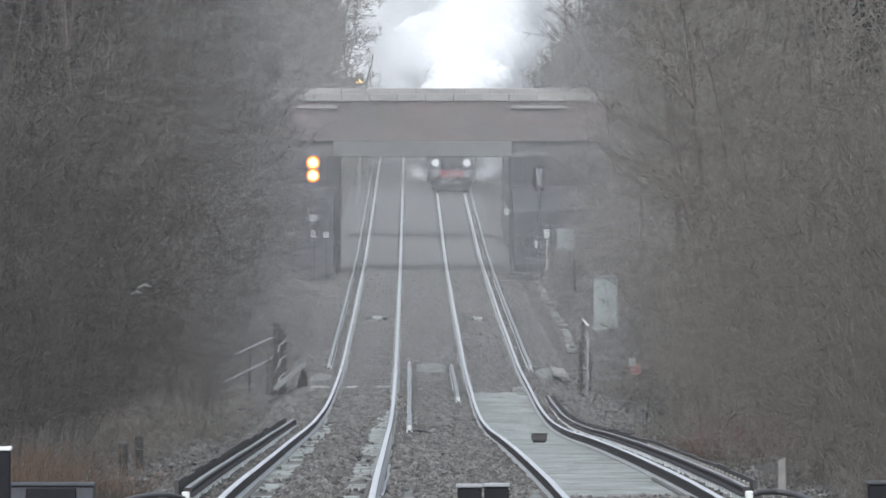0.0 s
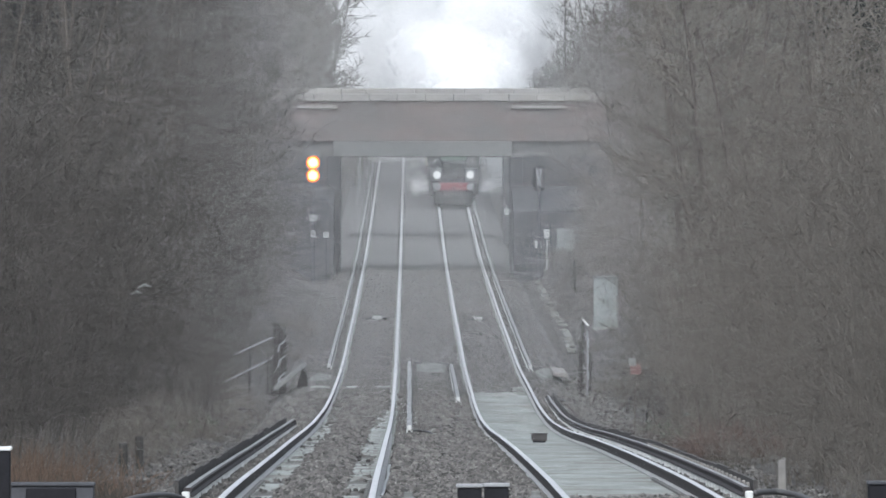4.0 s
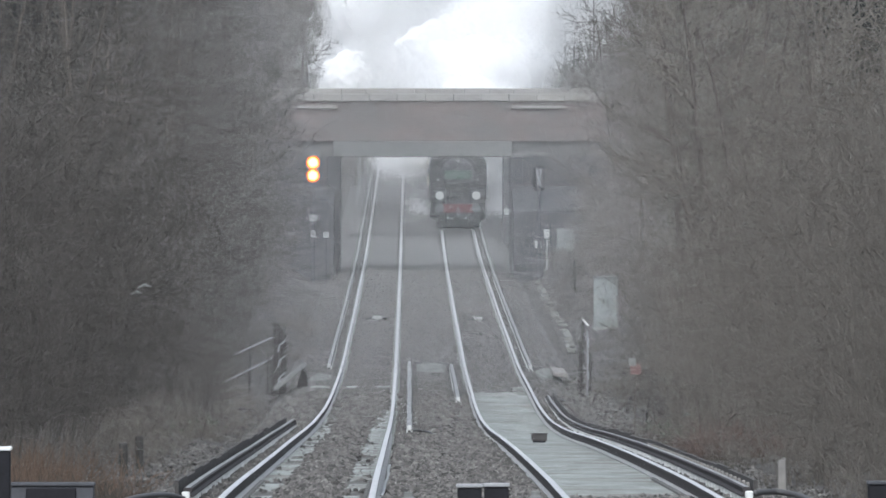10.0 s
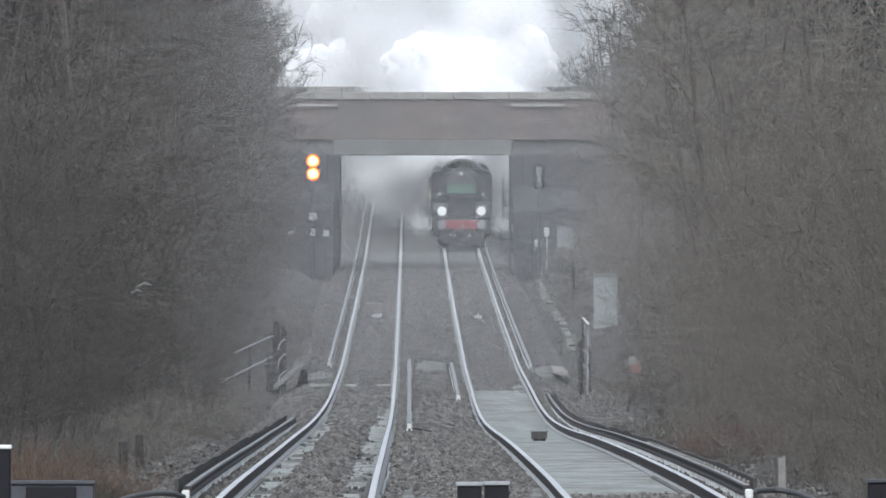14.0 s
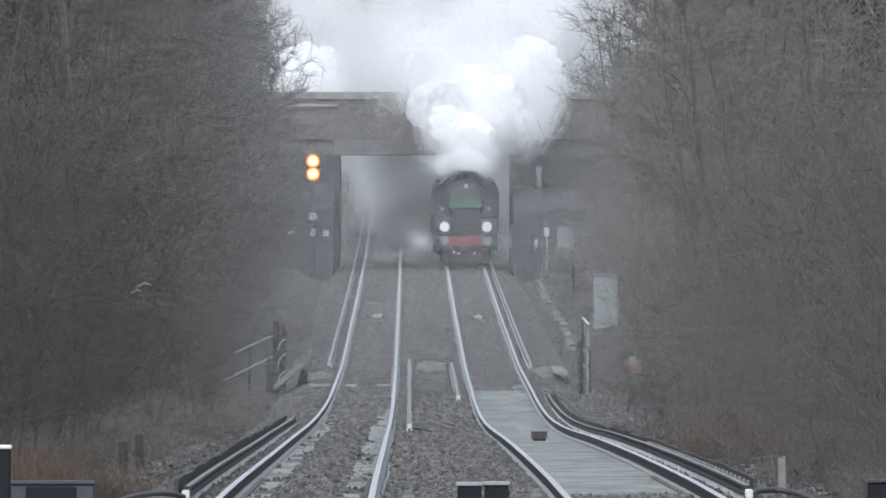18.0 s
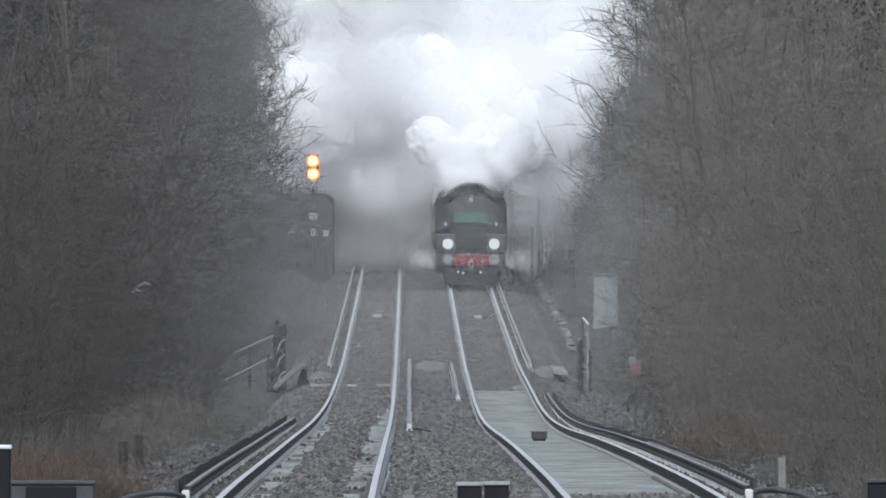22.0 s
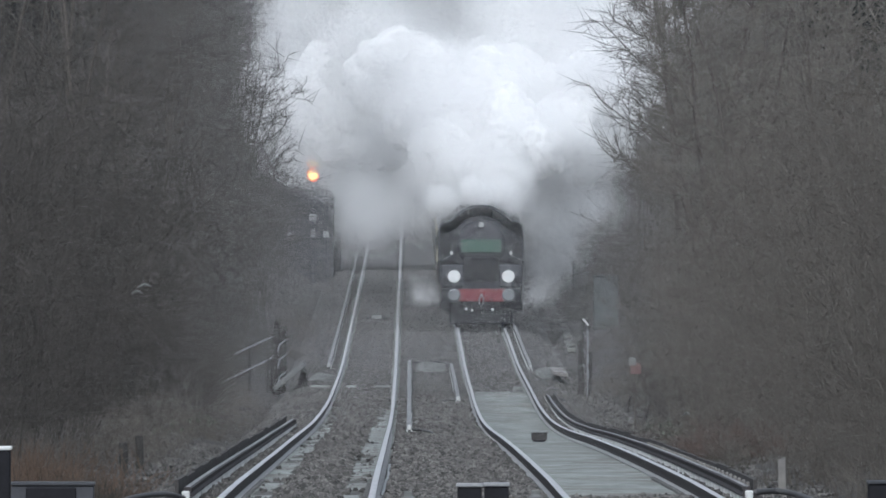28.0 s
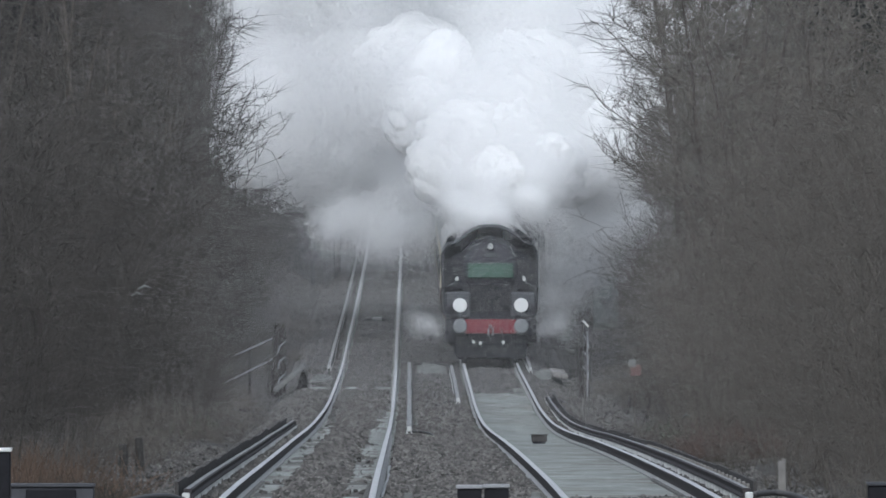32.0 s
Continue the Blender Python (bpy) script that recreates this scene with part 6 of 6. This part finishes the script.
# steam rolling over to the other track's side
for i in range(16):
    billow(rng_s.uniform(-6.5, -2.6), 66 + i * 4.6, rng_s.uniform(7.1, 11.5), rng_s.uniform(1.7, 2.3), "core", 0.5)
# high steam spreading to both sides
for i in range(14):
    b = 45 + i * 6
    x = rng_s.uniform(-8.5, -4.0) if i % 2 else rng_s.uniform(3.5, 6.5)
    billow(x, b + (30 if x < 0 else 0), rng_s.uniform(12.0, 15.5), rng_s.uniform(2.2, 3.0), "core", 0.6)
for i in range(26):
    b = 6 + i * 5
    billow(rng_s.uniform(-3.5, 3.5), b, rng_s.uniform(5.5, 9.5), rng_s.uniform(1.6, 2.6), "wisp", 0.6)
# thin vapour trailing down beside the train
for i in range(12):
    b = 12 + i * 6
    billow(rng_s.uniform(1.9, 3.6), b, rng_s.uniform(1.6, 6.5), rng_s.uniform(1.1, 1.8), "drift", 0.3, 0.85)
for i in range(8):
    b = 30 + i * 6
    billow(rng_s.uniform(-3.6, -1.9), b, rng_s.uniform(3.4, 6.5), rng_s.uniform(1.0, 1.5), "drift", 0.3, 0.85)
# low drifting vapour beside and behind the train
bank = thing("drifting_steam", pose(0, 1000, 0), "low bank of thin grey steam hanging over the tracks", "steam", kind="stuff")
for i in range(5):
    for j in range(4):
        billow(-5.0 + 1.25 * i + rng_s.uniform(-0.4, 0.4), 5 + 4 * (j % 2) + rng_s.uniform(0, 5), 4.0 + 1.9 * j + rng_s.uniform(-0.4, 0.4), rng_s.uniform(1.5, 1.9), "drift", 0.3, 0.85, bank)
for i in range(12):
    billow(rng_s.uniform(-3.6, 0.6), 2 + rng_s.uniform(0, 12), rng_s.uniform(1.4, 4.2), rng_s.uniform(1.1, 1.6), "drift", 0.3, 0.8, bank)
for i in range(38):
    b = 3 + rng_s.uniform(0, 20)
    billow(rng_s.uniform(-5.8, 0.6), b, rng_s.uniform(3.6, 10.5), rng_s.uniform(1.3, 2.1), "drift", 0.4, 0.8, bank)
for i in range(10):
    b = 26 + i * 8
    billow(rng_s.uniform(-5.6, 0.4), b, rng_s.uniform(2.4, 8.5), rng_s.uniform(1.6, 2.3), "drift", 0.5, 0.8, bank)
for i in range(6):
    b = i * 15
    billow(rng_s.uniform(3.9, 6.0), b, rng_s.uniform(0.8, 5.5), rng_s.uniform(1.3, 2.0), "drift", 0.4, 0.8, bank)
# steam thrown down by the bridge as the engine comes through, left to roll beside it
rolling = thing("rolling_steam", pose(0, 1000, 0), "thick white steam rolling out from under the bridge", "steam", kind="stuff")
for x, b, z, r in ((0.3, 4, 3.4, 1.0), (0.1, 6, 4.8, 1.3), (-0.5, 8, 6.2, 1.4), (-0.1, 9, 7.4, 1.5), (-1.0, 11, 7.8, 1.3), (-0.4, 12, 8.8, 1.6), (-1.3, 13, 9.4, 1.4), (3.6, 10, 7.4, 1.1), (4.0, 12, 8.6, 1.3),
                   (1.5, 11, 9.4, 1.6), (4.5, 13, 9.6, 1.3)):
    billow(x, b, z, r, "core", 0.3, 0.9, rolling)
# leaks from the cylinder cocks
for k in (-1, 1):
    for b, x, z, r in ((1.4, 1.42, 0.85, 0.22), (1.8, 1.55, 0.95, 0.3), (2.4, 1.62, 1.15, 0.38), (3.2, 1.85, 1.0, 0.42), (4.4, 1.9, 1.1, 0.55), (6.0, 2.0, 1.2, 0.7)):
        billow(k * x, b, z, r * 1.15, "leak", 0.08)


def mist():
    """Damp haze in the cutting: countless pale threads finer than a hair's breadth at this distance."""
    rng = np.random.default_rng(21)
    n = 360000
    y = 430 + 900 * rng.random(n) ** 0.9
    half = rng.uniform(0.9, 2.0, n) * rng.choice((-1, 1), n)
    x = rng.uniform(-6.5, 8.0, n) + rng.normal(0, 1.3, n)
    x = np.where(y > 640, 0.75 + (x - 0.75) * 1.25, x)
    z = np.interp(y, GRID, RIGHT) - 0.2 + 11.0 * rng.random(n) ** 1.1
    w = rng.uniform(0.00004, 0.00012, n)
    near = 15000
    y[:near] = rng.uniform(255, 440, near)
    z[:near] = rng.uniform(-2.6, 5.0, near)
    v = np.empty((n, 3, 3))
    v[:, 0] = np.stack((x - half, y, z - w), 1)
    v[:, 1] = np.stack((x - half, y, z + w), 1)
    v[:, 2] = np.stack((x + half, y + rng.normal(0, 0.2, n), z + rng.normal(0, 1.0, n)), 1)
    me = bpy.data.meshes.new("mist")
    me.vertices.add(3 * n)
    me.vertices.foreach_set("co", v.reshape(-1))
    me.loops.add(3 * n)
    me.loops.foreach_set("vertex_index", np.arange(3 * n, dtype=np.int32))
    me.polygons.add(n)
    me.polygons.foreach_set("loop_start", np.arange(0, 3 * n, 3, dtype=np.int32))
    me.update(calc_edges=True)
    me.materials.append(M_mist)
    tagged(new("mist", me), "thin damp winter haze hanging in the cutting", "mist", kind="stuff")


mist()


def motions():
    """All that moves: the train rolls down the line, its steam churns with it."""
    times = [i * 2.0 for i in range(17)]
    for ob, back_, length in [(loco, 0.0, 13.2), (tend, 13.6, 6.6)] + [(c, 20.8 + 19.9 * i, 19.4) for i, c in enumerate(coaches)]:
        walk(ob, [(t, on_track(front_at(t) + back_, length)) for t in times])
    walk(plume, [(t, Matrix.Translation((XR, front_at(t), rail_z(XR, front_at(t))))) for t in times])
    walk(bank, [(t, Matrix.Translation((0, y, rail_z(0, y) + up))) for t, y, up in ((0, 1450, 0), (8, 1330, 0), (12.5, 1130, 0), (16.5, 985, 0), (17.6, 950, 0), (18.6, 924, -1.0), (20, 914, -1.4), (22, 911, -1.5),
                                                                              (25.5, 912, -1.3), (28, 918, 0.1), (30, 917, 0.4), (31, 908, 0.5), (32, 884, 0.9))])
    rolling_path = [(t, front_at(t) + 45, 0) for t in (0, 6, 12, 15, 17, 17.6)] + [(18.1, 950, 0), (18.7, 921, 0), (19.6, 912, 0.3), (20.6, 914, 1.0), (21.6, 921, 2.2), (23, 936, 4.5), (26, 962, 6.0), (32, 985, 7.0)]
    walk(rolling, [(t, Matrix.Translation((0, y, rail_z(0, y) + up))) for t, y, up in rolling_path])
    for ob, c, swing, phase, spin in billows:
        rows = []
        for t in times if ob.parent != bank else [0, 8, 16, 18, 19, 20, 21, 22, 23, 25, 27, 28, 29, 30, 31, 32]:
            a = phase + t * 0.55
            off = Vector((math.cos(a), 2.0 * math.sin(a * 0.7), 0.8 * math.sin(a * 1.1))) * swing
            if ob.parent == plume and c.y < 60 and c.z > 4.0:
                off.x += c.x * (float(np.interp(t, (17.5, 19, 21, 24), (0.7, 0.85, 1.1, 1.3))) - 1)
            if ob.parent == plume and c.y > 60 and c.x < 0:
                off.x -= c.x * (1.0 if c.y > 140 else 0.5) * float(np.interp(t, (0, 9.8, 12, 21, 23.5, 29, 31), (0.6, 0.6, 0.0, 0.0, 0.35, 0.35, 0.0)))
            if ob.parent == bank and c.x < 2:
                off.x += (0.4 - c.x) * (1 - float(np.interp(t, (16, 18.5, 19, 20, 21, 21.8), (0.45, 0.28, 0.31, 0.46, 0.82, 1.0))))
            rows.append((t, Matrix.Translation(c + off) @ Euler((0.02 * t * spin, radians(phase * 57), 0.015 * t * spin + phase)).to_matrix().to_4x4()))
        walk(ob, rows)


motions()
